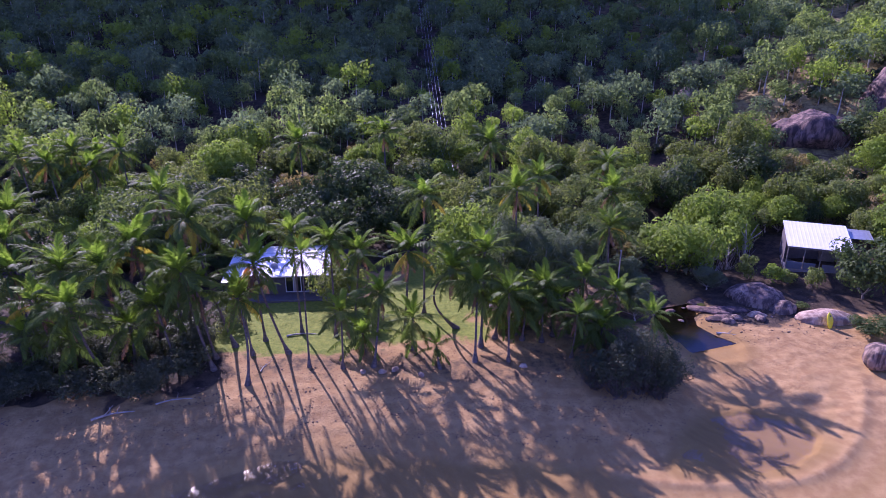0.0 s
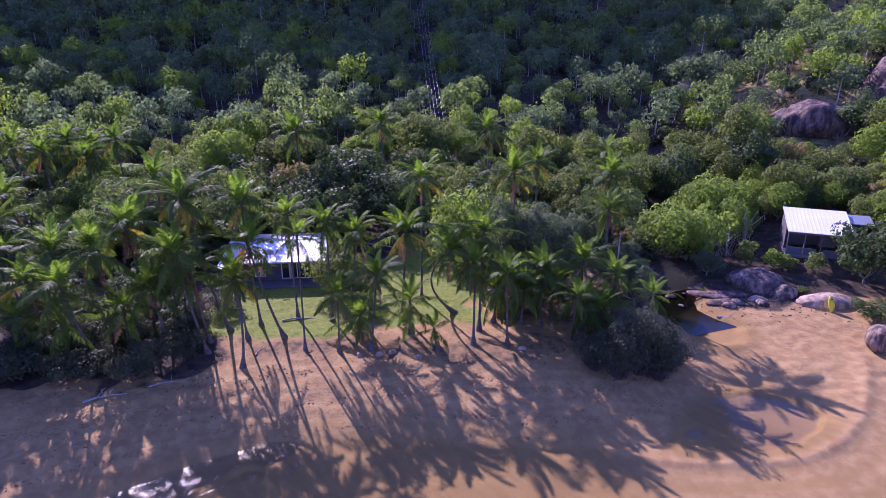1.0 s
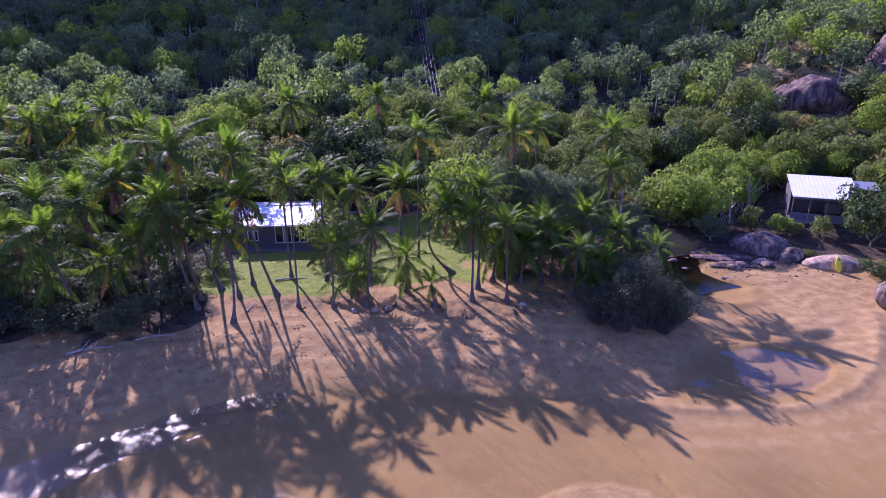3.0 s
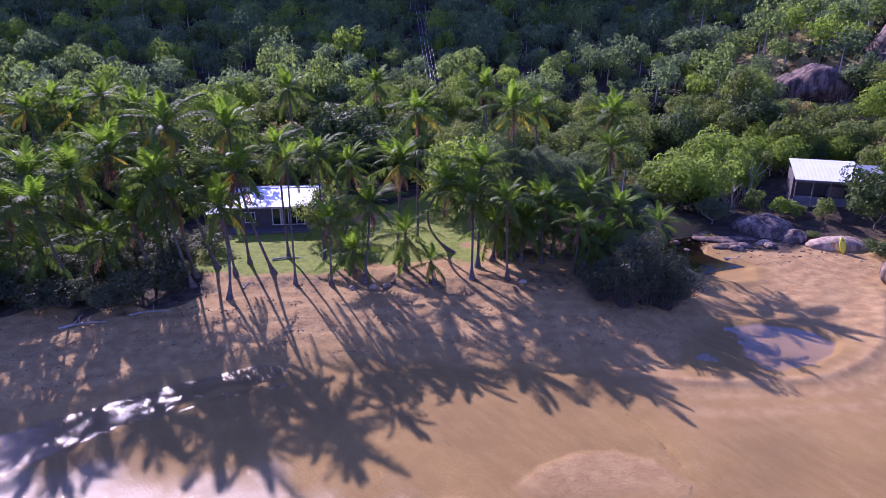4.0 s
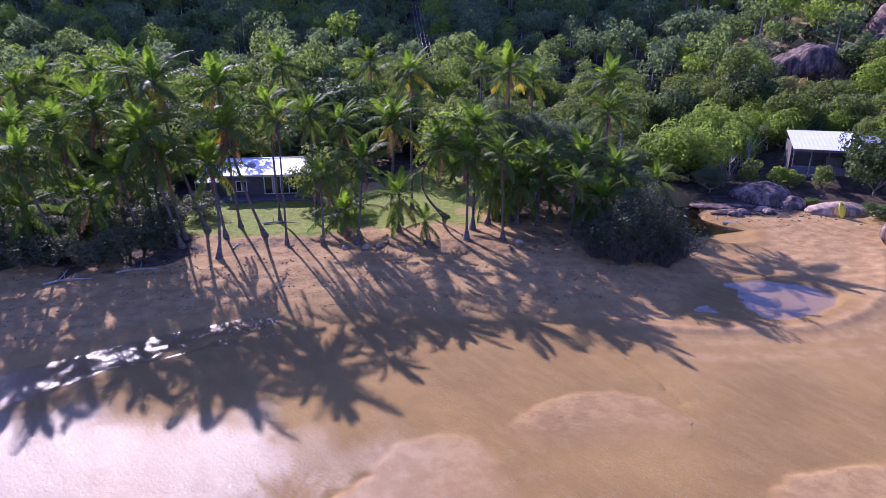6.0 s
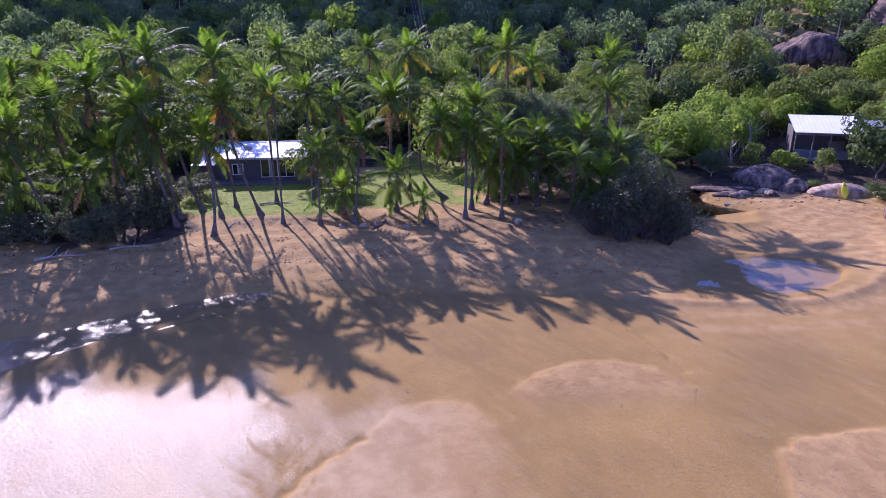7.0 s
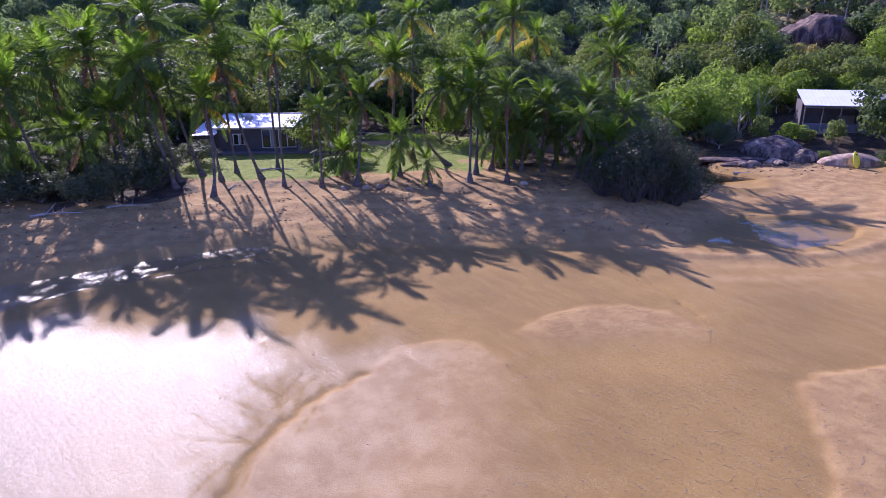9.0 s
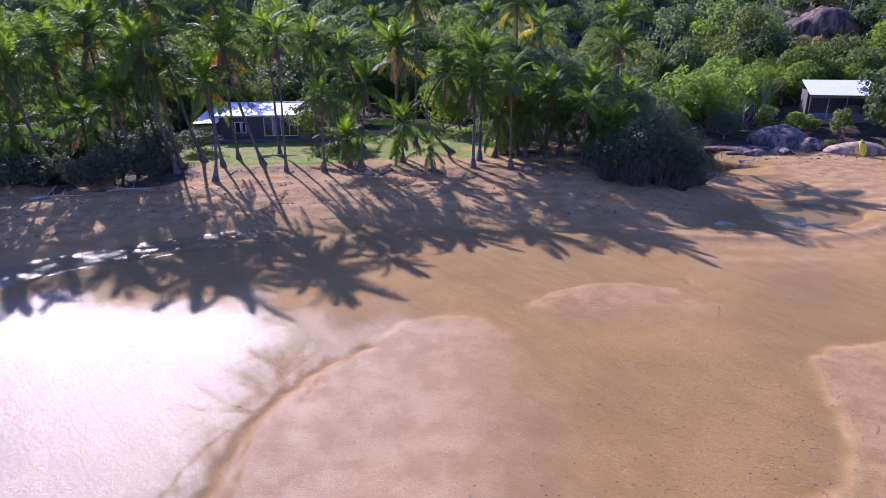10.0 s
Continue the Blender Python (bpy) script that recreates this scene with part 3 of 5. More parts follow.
# ---- coconut palms ----
def frond_mesh(name, length, rise, fall, mat, seed, pairs=33, leaflet=0.95, hang_down=0.5, forward=0.3, width=0.042):
    """One feathered frond along +Y: a bending midrib with two rows of pointed, hanging leaflets."""
    r = np.random.default_rng(seed)
    t = np.linspace(0, 1, 11)
    ang = rise - (rise + fall) * t ** 1.35
    step = length / 10
    y = np.concatenate([[0], np.cumsum(np.cos(ang[:-1]) * step)])
    z = np.concatenate([[0], np.cumsum(np.sin(ang[:-1]) * step)])
    rib = np.stack([0.10 * np.sin(t * 3 + seed), y, z], -1)
    tv, tf = tube(rib, 0.045 * (1 - 0.85 * t) + 0.006, 4)
    pieces = [(tv, np.concatenate([tf[:, [0, 1, 2]], tf[:, [0, 2, 3]]]))]
    twist = r.uniform(-0.5, 0.5)
    for k in range(pairs):
        s = 0.15 + 0.84 * (k + r.uniform(0.1, 0.9)) / pairs
        p = np.array([np.interp(s, t, rib[:, j]) for j in range(3)])
        a = np.interp(s, t, ang)
        along, up = np.array([0, math.cos(a), math.sin(a)]), np.array([0, -math.sin(a), math.cos(a)])
        ll = leaflet * (math.sin(math.pi * min(1, 0.2 + s * 0.76)) ** 0.6) * r.uniform(0.75, 1.15)
        for side in (-1, 1):
            v = 0.7 * s + forward + r.uniform(-0.13, 0.13)
            out = np.array([side, 0, 0]) * math.cos(v) + along * math.sin(v)
            out = out + up * (0.22 - 0.5 * twist * side + r.uniform(-0.16, 0.16))
            out /= np.linalg.norm(out)
            droop = hang_down * r.uniform(0.7, 1.25)
            d1 = out * max(0.25, 1 - 0.35 * droop) + np.array([0, 0, -0.6 * droop])
            d2 = out * max(0.08, 1 - 0.75 * droop) + np.array([0, 0, -1.3 * droop])
            q1 = p + d1 / np.linalg.norm(d1) * ll * 0.42
            q2 = q1 + d2 / np.linalg.norm(d2) * ll * 0.62
            w = width * r.uniform(0.75, 1.25)
            cr = np.cross(out, up) + r.normal(size=3) * 0.2
            cr /= np.linalg.norm(cr) + 1e-9
            vs = np.array([p - cr * w * 0.6, p + cr * w * 0.6, q1 + cr * w, q1 - cr * w, q2])
            pieces.append((vs, np.array([[0, 1, 2], [0, 2, 3], [3, 2, 4]])))
    v, f = joined(pieces)
    return mesh_of(name, v, f, mat)


FRONDS = {
    "up": [frond_mesh("frond", 3.3, 0.12, 0.72, M_YOUNG, k, 52, leaflet=0.85, hang_down=0.3, forward=0.42, width=0.045) for k in (1, 2, 13)],
    "mid": [frond_mesh("frond", 4.7, 0.18, 0.9, M_FROND, k, 48, leaflet=1.05, hang_down=0.48, width=0.04) for k in (3, 4, 5, 14)],
    "low": [frond_mesh("frond", 4.6, 0.12, 0.75, M_FROND, k, 46, leaflet=1.0, hang_down=0.8, width=0.04) for k in (6, 7, 8, 15)],
    "yellow": [frond_mesh("frond", 3.9, 0.1, 0.8, M_YELLOW, k, 40, hang_down=0.9) for k in (9, 10)],
    "orange": [frond_mesh("frond", 3.3, 0.1, 0.7, M_ORANGE, 12, hang_down=1.0)],
    "dead": [frond_mesh("frond", 3.4, 0.05, 0.45, M_DEADFROND, 11, 24, 0.75, 1.1)],
}
N_PALM = [0]


def palm(bx, by, cx, cy, cz, size=1.0, fronds=24, yellow=1, dead=2, bend=None, label="", droop=0.0, orange=0):
    """A coconut palm from its foot to the heart of its crown."""
    N_PALM[0] += 1
    r = np.random.default_rng(500 + N_PALM[0])
    bz = lz(bx, by)
    top = thing("palm_tree", label or "coconut palm with a leaning ringed trunk and feathery green crown", "palm tree", pose(bx, by, bz), "coconut palms")
    a, c = np.array([0, 0, -0.15]), np.array([cx - bx, cy - by, cz - bz])
    m = np.array([c[0] * 0.62, c[1] * 0.62, c[2] * 0.42]) if bend is None else np.array([bend[0] - bx, bend[1] - by, bend[2] - bz])
    t = np.linspace(0, 1, 15)[:, None]
    path = (1 - t) ** 2 * a + 2 * t * (1 - t) * m + t ** 2 * c
    tt = t[:, 0]
    h = np.maximum(path[:, 2], 0)
    radii = size * (0.155 - 0.055 * tt + 0.26 * np.exp(-(h / 0.55) ** 2) + 0.05 * np.exp(-((1 - tt) * 12) ** 2))
    v, f = tube(path, radii, 8)
    hang("trunk", mesh_of("trunk", v, f, M_PALMBARK, True), top)
    spin = r.uniform(0, 360)
    fronds, yellow = int(fronds * 0.98), max(0, yellow - 1)
    for k in range(fronds):
        q = k / (fronds - 1)
        az = spin + k * 137.5 + r.uniform(-14, 14)
        if q < 0.26:
            kind, el = "up", 78 - 130 * q + r.uniform(-8, 8)
        elif q < 0.60:
            kind, el = "mid", 46 - 115 * (q - 0.26) + r.uniform(-10, 10)
        else:
            kind, el = "low", 4 - 185 * (q - 0.60) + r.uniform(-12, 12)
        if k >= fronds - dead:
            kind, el = "dead", r.uniform(-70, -52)
        elif k >= fronds - dead - yellow - orange:
            kind, el = ("orange" if k >= fronds - dead - orange else "yellow"), r.uniform(-40, -14)
        el -= droop * 14
        choice = FRONDS[kind]
        me = choice[int(r.integers(len(choice)))]
        s = size * r.uniform(0.82, 1.1)
        at = Matrix.Translation(Vector(c) + Vector((0, 0, 0.1 - 0.35 * q))) @ pose(0, 0, 0, 0, 0, az) @ pose(0, 0, 0, el, 0, 0) @ pose(0, 0, 0, 0, r.uniform(-38, 38), 0) @ Matrix.Scale(s, 4)
        lab = {"yellow": "yellowing frond", "orange": "orange dying frond", "dead": "dead brown hanging frond"}.get(kind, "")
        hang("frond", me, top, lab, at)
    return top


TALL = "tall coconut palm with a slender curved trunk"
SHORT = "short young coconut palm with low arching fronds"
# the front row along the beach
palm(-19.3, 52.2, -20.2, 54.6, 7.9, 0.92, 22, 2, bend=(-18.9, 53.5, 4.0))
palm(-22.6, 59.0, -26.2, 59.8, 14.6, 1.08, 26, 3, label=TALL)
palm(-20.3, 57.5, -20.9, 57.6, 7.0, 0.8, 18, 1)
palm(-19.7, 60.4, -20.1, 59.3, 14.4, 0.92, 26, 2, label=TALL)
palm(-16.5, 57.7, -18.8, 56.3, 10.8, 1.0, 24, 2, 3, orange=2, label="tall coconut palm with a few orange dying fronds")
palm(-16.0, 62.0, -16.4, 62.6, 12.1, 0.86, 24, 2, label=TALL)
palm(-13.8, 55.2, -14.2, 57.2, 11.5, 0.7, 18, 0, label=TALL)
palm(-10.3, 55.0, -10.0, 54.1, 6.6, 0.74, 20, 0)
palm(-12.0, 61.2, -12.2, 62.0, 11.4, 0.82, 24, 1, label=TALL)
palm(-7.15, 55.2, -6.4, 56.3, 7.6, 0.84, 24, 0)
palm(-3.35, 58.5, -3.2, 58.3, 4.0, 0.88, 20, 0, 1, label=SHORT)
palm(-0.3, 55.0, -0.7, 56.0, 1.9, 0.58, 14, 0, 0, label=SHORT)
palm(-4.4, 62.0, -3.7, 61.2, 10.6, 1.02, 27, 3, 3, label=TALL)
palm(-2.3, 67.0, -2.1, 66.8, 15.2, 0.92, 26, 3, 2, label=TALL, droop=0.6)
palm(1.7, 63.3, 1.0, 61.2, 8.4, 0.92, 25, 1, bend=(-3.4, 63.0, 4.2), label="coconut palm with a strongly bowed trunk")
palm(3.35, 56.2, 3.6, 58.8, 7.6, 0.88, 24, 0)
palm(4.1, 59.0, 4.6, 62.8, 9.8, 1.0, 27, 1)
palm(6.9, 56.3, 6.6, 55.6, 8.0, 0.76, 22, 1, label="straight coconut palm on a bare sandy mound")
palm(10.9, 60.1, 10.8, 60.2, 6.9, 0.92, 24, 0)
palm(13.6, 57.0, 13.4, 54.9, 6.0, 0.62, 18, 1)
palm(20.2, 68.0, 19.8, 69.0, 10.8, 0.84, 26, 2, 3)
palm(22.0, 76.0, 21.0, 73.8, 14.0, 0.9, 26, 1, label=TALL)
palm(21.6, 54.6, 21.1, 55.3, 5.9, 0.62, 16, 1, 1)
palm(18.9, 61.0, 18.8, 60.6, 6.0, 0.82, 20, 1)
palm(-10.4, 63.5, -9.0, 61.2, 10.5, 0.84, 24, 0)
palm(16.0, 63.0, 15.6, 62.5, 7.0, 0.88, 20, 1)
# young palms filling in beneath the tall ones
for bx, by, cz, sz in ((-8.6, 58.0, 3.6, 0.8), (5.8, 61.0, 5.2, 0.85), (8.8, 60.6, 5.6, 0.85), (8.2, 62.0, 6.2, 0.9), (12.4, 61.5, 5.4, 0.9), (15.0, 59.0, 4.6, 0.85), (17.0, 57.6, 4.4, 0.8), (-31.5, 55.0, 5.8, 0.9), (-36.5, 53.0, 5.4, 0.9), (-41.0, 54.0, 5.5, 0.9)):
    palm(bx, by, bx + rng.uniform(-0.4, 0.4), by - 0.4, cz - 1.0, sz * 1.1, 23, 0, 1, label=SHORT)
# the dense stand by the thicket
palm(-39.5, 55.0, -38.2, 52.2, 8.5, 0.95, 22, 2)
palm(-34.0, 53.5, -33.7, 49.8, 9.2, 0.95, 24, 1)
palm(-38.5, 57.0, -37.2, 55.0, 10.7, 1.0, 24, 1)
palm(-36.0, 61.5, -33.7, 55.6, 10.6, 1.0, 24, 1)
palm(-30.3, 59.0, -31.4, 58.0, 12.2, 1.08, 26, 3, 4)
palm(-23.5, 54.7, -25.2, 54.3, 10.7, 1.0, 26, 0)
palm(-23.9, 56.6, -24.6, 55.7, 8.2, 0.92, 22, 0)
palm(-27.0, 54.8, -28.7, 55.4, 6.8, 0.9, 22, 1)
palm(-28.7, 61.2, -29.5, 61.0, 8.6, 0.92, 22, 1)
palm(-30.2, 66.5, -31.6, 65.9, 15.6, 1.0, 24, 1, label=TALL)
palm(-49.5, 69.0, -50.8, 68.6, 12.6, 1.08, 26, 2)
palm(-44.5, 59.5, -44.0, 57.5, 9.6, 1.0, 24, 1)
palm(-46.0, 63.0, -46.8, 61.5, 11.5, 1.0, 24, 1)
# behind
palm(9.2, 71.0, 8.6, 69.0, 15.2, 0.92, 27, 3, 2, label=TALL)
palm(13.8, 84.5, 13.6, 84.0, 13.6, 0.95, 24, 3, 2)
palm(8.2, 102.0, 8.0, 101.8, 15.6, 1.1, 26, 1)
palm(-10.6, 112.0, -10.9, 112.4, 15.6, 1.15, 26, 1)
palm(-24.0, 103.2, -24.3, 102.8, 15.4, 1.15, 26, 1)
palm(27.6, 101.0, 27.8, 101.0, 12.0, 1.0, 24, 1)
for bx, by, cz in ((-65.7, 99.8, 12.4), (-63.2, 103.2, 14.0), (-60.4, 105.5, 12.9), (-53.7, 100.7, 14.3), (-71.5, 101.5, 13.4), (-58.0, 99.0, 11.6)):
    palm(bx + 0.6, by + 0.5, bx, by, cz, 1.05, 24, 2, 2, label=TALL)


# ---- broad-leaved trees ----
def crown_arrays(r, radius, height, n, leaf, clumps=13, up=0.35, slim=0.5):
    """Leaves gathered in uneven clumps, as loose three-cornered blades."""
    c = r.normal(size=(clumps, 3))
    c /= np.linalg.norm(c, axis=1)[:, None]
    c *= (r.uniform(0.3, 0.92, clumps) ** 0.7)[:, None]
    c[:, 2] = c[:, 2] * 0.75 + 0.12
    size = r.uniform(0.2, 0.5, clumps)
    which = r.choice(clumps, n, p=size ** 2 / (size ** 2).sum())
    d = r.normal(size=(n, 3))
    d[:, 2] += up
    d /= np.linalg.norm(d, axis=1)[:, None]
    pos = c[which] + d * (size[which] * r.uniform(0.55, 1.05, n) ** 0.5)[:, None]
    k = r.random(n) < 0.16
    e = r.normal(size=(n, 3))
    e /= np.linalg.norm(e, axis=1)[:, None]
    lump = 0.82 + 0.16 * np.sin(e[:, 0] * 5 + e[:, 2] * 4 + clumps) + 0.1 * np.sin(e[:, 1] * 7 - e[:, 2] * 5)
    pos = np.where(k[:, None], e * lump[:, None] * r.uniform(0.75, 1.0, (n, 1)), pos)
    d = np.where(k[:, None], e, d)
    pos *= np.array([radius, radius, height * 0.5])
    pos[:, 2] += height * 0.5
    nrm = d + r.normal(size=(n, 3)) * 0.38
    nrm[:, 2] += 0.25
    nrm /= np.linalg.norm(nrm, axis=1)[:, None]
    a = np.cross(nrm, r.normal(size=(n, 3)))
    a /= np.linalg.norm(a, axis=1)[:, None] + 1e-9
    b = np.cross(nrm, a)
    s = leaf * r.uniform(0.6, 1.3, n)[:, None]
    tipdown = np.array([0, 0, -0.25])
    foot = pos - a * s * 0.5
    v = np.stack([foot - b * s * slim * 0.6, foot + b * s * slim * 0.6, pos + a * s * 0.6 + tipdown * s], 1).reshape(-1, 3)
    return v, np.arange(3 * n).reshape(-1, 3)


def limbs_arrays(r, radius, base, height, girth, count=5):
    """A tapered trunk that forks into limbs inside the crown."""
    lean = r.uniform(-0.12, 0.12, 2) * base
    t = np.linspace(0, 1, 6)
    stem = np.stack([lean[0] * t, lean[1] * t, -0.3 + (base + 0.3) * t], -1)
    stem[2:5, :2] += r.uniform(-0.12, 0.12, (3, 2))
    out = [tube(stem, girth * (1.15 - 0.45 * t), 6)]
    for k in range(count):
        a, e = 6.28 * k / count + r.uniform(-0.5, 0.5), r.uniform(0.45, 1.15)
        ln = (height * 0.55 + radius * 0.4) * r.uniform(0.7, 1.0)
        d = np.array([math.cos(a) * math.cos(e), math.sin(a) * math.cos(e), math.sin(e)])
        s = np.linspace(0, 1, 5)[:, None]
        pts = stem[-1] + d * ln * s + np.array([0, 0, 0.25 * ln]) * s ** 2
        pts[1:4] += r.uniform(-0.12, 0.12, (3, 3))
        out.append(tube(pts, girth * 0.55 * (1 - 0.85 * s[:, 0]), 4))
    return joined(out)


KINDS = {}


def tree_kind(key, mats, bark, radius, base, height, n, leaf, variants=2, clumps=13, slim=0.5, girth=0.16, up=0.35):
    """Meshes for one sort of tree, each a pair of trunk and crown."""
    KINDS[key] = []
    for k in range(variants):
        for mat in mats:
            r = np.random.default_rng(hash_of(key) + k * 7 + len(KINDS[key]))
            v, f = limbs_arrays(r, radius, base, height, girth)
            trunk = mesh_of("trunk", v, f, bark, True)
            v, f = crown_arrays(r, radius, height, n, leaf, clumps, slim=slim, up=up)
            v[:, 2] += base * 0.85
            KINDS[key].append((trunk, mesh_of("crown", v, f, mat)))


def hash_of(key):
    return sum(ord(c) * (i + 3) for i, c in enumerate(key))


tree_kind("broad", [M_LEAF, M_DEEP], M_BARK, 3.8, 0.5, 7.0, 3300, 0.33, 2, 24, 0.75)
tree_kind("gum", [M_OLIVE, M_LEAF], M_PALEBARK, 3.6, 1.6, 6.2, 2800, 0.33, 2, 20, 0.7, 0.15)
tree_kind("lime", [M_LIME], M_BARK, 3.7, 0.4, 6.8, 3300, 0.33, 2, 24, 0.75)
tree_kind("shrub", [M_LEAF, M_LIME, M_OLIVE], M_BARK, 1.7, 0.2, 2.6, 1000, 0.27, 1, 11, 0.7, 0.07)
tree_kind("rust", [M_RUST], M_BARK, 2.4, 1.5, 4.2, 1300, 0.36, 1, 12, 0.6)
tree_kind("sheoak", [M_GREY], M_STICK, 3.0, 1.0, 7.6, 4600, 0.6, 2, 20, 0.14, 0.14, 0.9)
tree_kind("mango", [M_DEEP], M_BARK, 5.4, 1.0, 9.6, 6000, 0.42, 2, 30, 0.7, 0.3)
tree_kind("thicket", [M_BUSH], M_BARK, 1.7, 0.1, 2.6, 1700, 0.19, 3, 14, 0.5, 0.07)
N_TREE = [0]
LABELS = {"broad": "leafy green tree with a rounded clumpy crown", "gum": "slender gum tree with pale trunk and olive leaves",
          "lime": "tree with fresh lime-green sunlit foliage", "shrub": "low leafy green shrub", "rust": "tree with yellowing brown leaves",
          "thicket": "dark leafy undergrowth shrub beneath palms", "sheoak": "feathery grey-green she-oak with wispy foliage", "mango": "large dark green tree with a dense domed crown"}


def tree(kind, x, y, scale=1.0, tall=1.0, label="", sink=0.0):
    N_TREE[0] += 1
    r = np.random.default_rng(9000 + N_TREE[0])
    pair = KINDS[kind][int(r.integers(len(KINDS[kind])))]
    name = "shrub" if kind in ("shrub", "thicket") else "tree"
    top = thing(name, label or LABELS[kind], name, pose(x, y, lz(x, y) - sink, 0, 0, r.uniform(0, 360)) @ Matrix.Diagonal((scale, scale, scale * tall, 1)), "woodland trees")
    hang("trunk", pair[0], top)
    hang("crown", pair[1], top)
    return top


# trees one can tell apart
for x, y, s in ((-14.5, 97, 1.12), (-8.5, 90, 0.95), (-20.5, 91, 0.9), (-41, 92, 1.05), (-33, 90, 0.95)):
    tree("mango", x, y, s)
for x, y, s, h in ((3.0, 81, 1.25, 1.2), (0.8, 77.5, 0.95, 1.0), (6.2, 86, 1.2, 1.1), (-72, 116, 1.4, 1.2), (-66, 114, 1.3, 1.15), (-78, 118, 1.3, 1.1),
                   (41, 97, 0.8, 1.0), (50, 97, 0.85, 1.05), (60, 99, 0.85, 0.95), (65, 97, 0.8, 0.9), (47.5, 93.5, 0.62, 1.0), (55, 93, 0.75, 0.9)):
    tree("lime", x, y, s, h)
for k, (x, y, s) in enumerate(((43.0, 93.0, 0.7), (45.5, 98.5, 0.8), (54.5, 97.5, 0.72), (58.0, 93.5, 0.66), (51.5, 92.5, 0.6), (62.5, 93.5, 0.7), (36.0, 90.5, 0.6))):
    tree(("broad", "gum", "lime")[k % 3], x, y, s, 0.95)
for x, y, s, h in ((8.2, 69, 1.05, 1.3), (11.8, 68, 1.1, 1.2), (14.8, 70, 1.05, 1.15), (17.5, 72, 1.0, 1.1), (5.6, 67.5, 0.8, 1.0), (23, 66, 0.85, 0.75), (23.6, 69.5, 0.85, 0.7), (12, 75, 1.0, 1.1), (22.5, 71, 0.9, 0.85), (35.5, 75.5, 0.7, 0.55)):
    tree("sheoak", x, y, s, h)
for x, y, s in ((44.5, 89.5, 0.68), (40.6, 85.6, 0.6), (38.0, 88.0, 0.7), (28.0, 83.0, 0.8), (47.8, 89.8, 0.55)):
    tree("lime" if x > 38 else "gum", x, y, s, 0.9)
for x, y, s in ((67.0, 110.5, 0.6), (73.0, 109.0, 0.62), (79.5, 112.0, 0.6), (84.5, 115.0, 0.5)):
    tree("gum" if s > 0.61 else "lime", x, y, s, 0.85)
tree("broad", -13.0, 69.0, 0.95, 0.95, "small leafy tree against the house front")
tree("broad", 53.9, 71.6, 1.05, 1.1, "leafy tree beside the tin-roofed shed")
tree("broad", 58.0, 70.0, 1.15, 1.0, "leafy tree beside the tin-roofed shed")
tree("broad", 50.0, 63.6, 0.62, 0.5, "low green bush beside the pale rock slab")
tree("broad", 53.5, 62.6, 0.7, 0.6, "low green bush beside the pale rock slab")
for x, y, s, h in ((42.2, 78.5, 0.95, 1.35), (44.9, 76.6, 1.0, 0.95), (46.6, 76.0, 0.8, 0.8), (49.0, 74.4, 0.85, 1.3), (45.3, 70.0, 0.6, 0.6), (33.5, 71.5, 0.45, 0.5), (36.8, 80.0, 0.9, 1.2),
                   (-8.4, 62.5, 0.7, 0.8), (-9.2, 66.5, 1.0, 0.9), (6.5, 63.0, 0.8, 0.7), (9.0, 64.0, 0.9, 0.7)):
    tree("shrub", x, y, s, h, "low leafy shrub on sandy ground")
# the thicket under the palms
for k in range(78):
    x, y = -24.5 - 27 * rng.random(), 0
    y = 49.6 + 0.12 * (x + 30) + 15 * rng.random() ** 1.3 + (3 if x > -27 else 0)
    tree("thicket", x, y, 0.75 + 0.6 * rng.random(), 0.7 + 0.5 * rng.random())
for k in range(26):
    x, y = -29 - 26 * rng.random(), 63 + 22 * rng.random()
    tree("broad", x, y, 0.45 + 0.3 * rng.random(), 0.75 + 0.25 * rng.random())

# ---- woodland over the hill ----
taken = [(-14.5, 97, 5), (-8.5, 90, 4), (-20.5, 91, 4), (-41, 92, 5), (-33, 90, 4), (75.5, 126, 8.5), (72, 118, 6.0), (68, 113, 4.5), (76, 114, 4.5), (98, 134, 9), (92, 124, 6), (0.5, 128, 3), (36.5, 96.5, 6), (33.5, 88, 4.5)]
spots = []
for gyv in np.arange(82, 300, 5.3):
    w = 0.74 * gyv + 14
    for gxv in np.arange(-w, w, 5.6):
        x, y = gxv + rng.uniform(-2.8, 2.8), gyv + rng.uniform(-2.8, 2.8)
        if any(math.hypot(x - a, y - b) < d for a, b, d in taken):
            continue
        if -12 < x < 6 and y < 88 or -30 < x < -8 and y < 85 or 44 < x < 62 and y < 91:
            continue
        if y > 124 and abs(x + 0.6 + (y - 128) * 0.064) < 2.4:
            continue
        if abs(x + 48 - (y - 150) * 0.2) < 3.5 and 138 < y < 162 or rng.random() < 0.04:
            continue
        if x > 62 and 100 < y < 150 and rng.random() < 0.12:
            continue
        spots.append((x, y))
spots.sort(key=lambda s: s[1] + 0.25 * abs(s[0]))
near, far = spots[:230], spots[230:]
for x, y in near:
    u = rng.random()
    kind = "broad" if u < 0.42 else "gum" if u < 0.72 else "lime" if u < 0.95 else "rust"
    # lime share raised on this side, putting the slope's stronger sun into leaf colour
    if x > 25:
        kind = "lime" if u < 0.35 else "broad" if u < 0.65 else "gum" if u < 0.95 else "rust"
    tree(kind, x, y, 0.65 + 0.65 * rng.random() ** 1.3, 0.8 + 0.45 * rng.random())


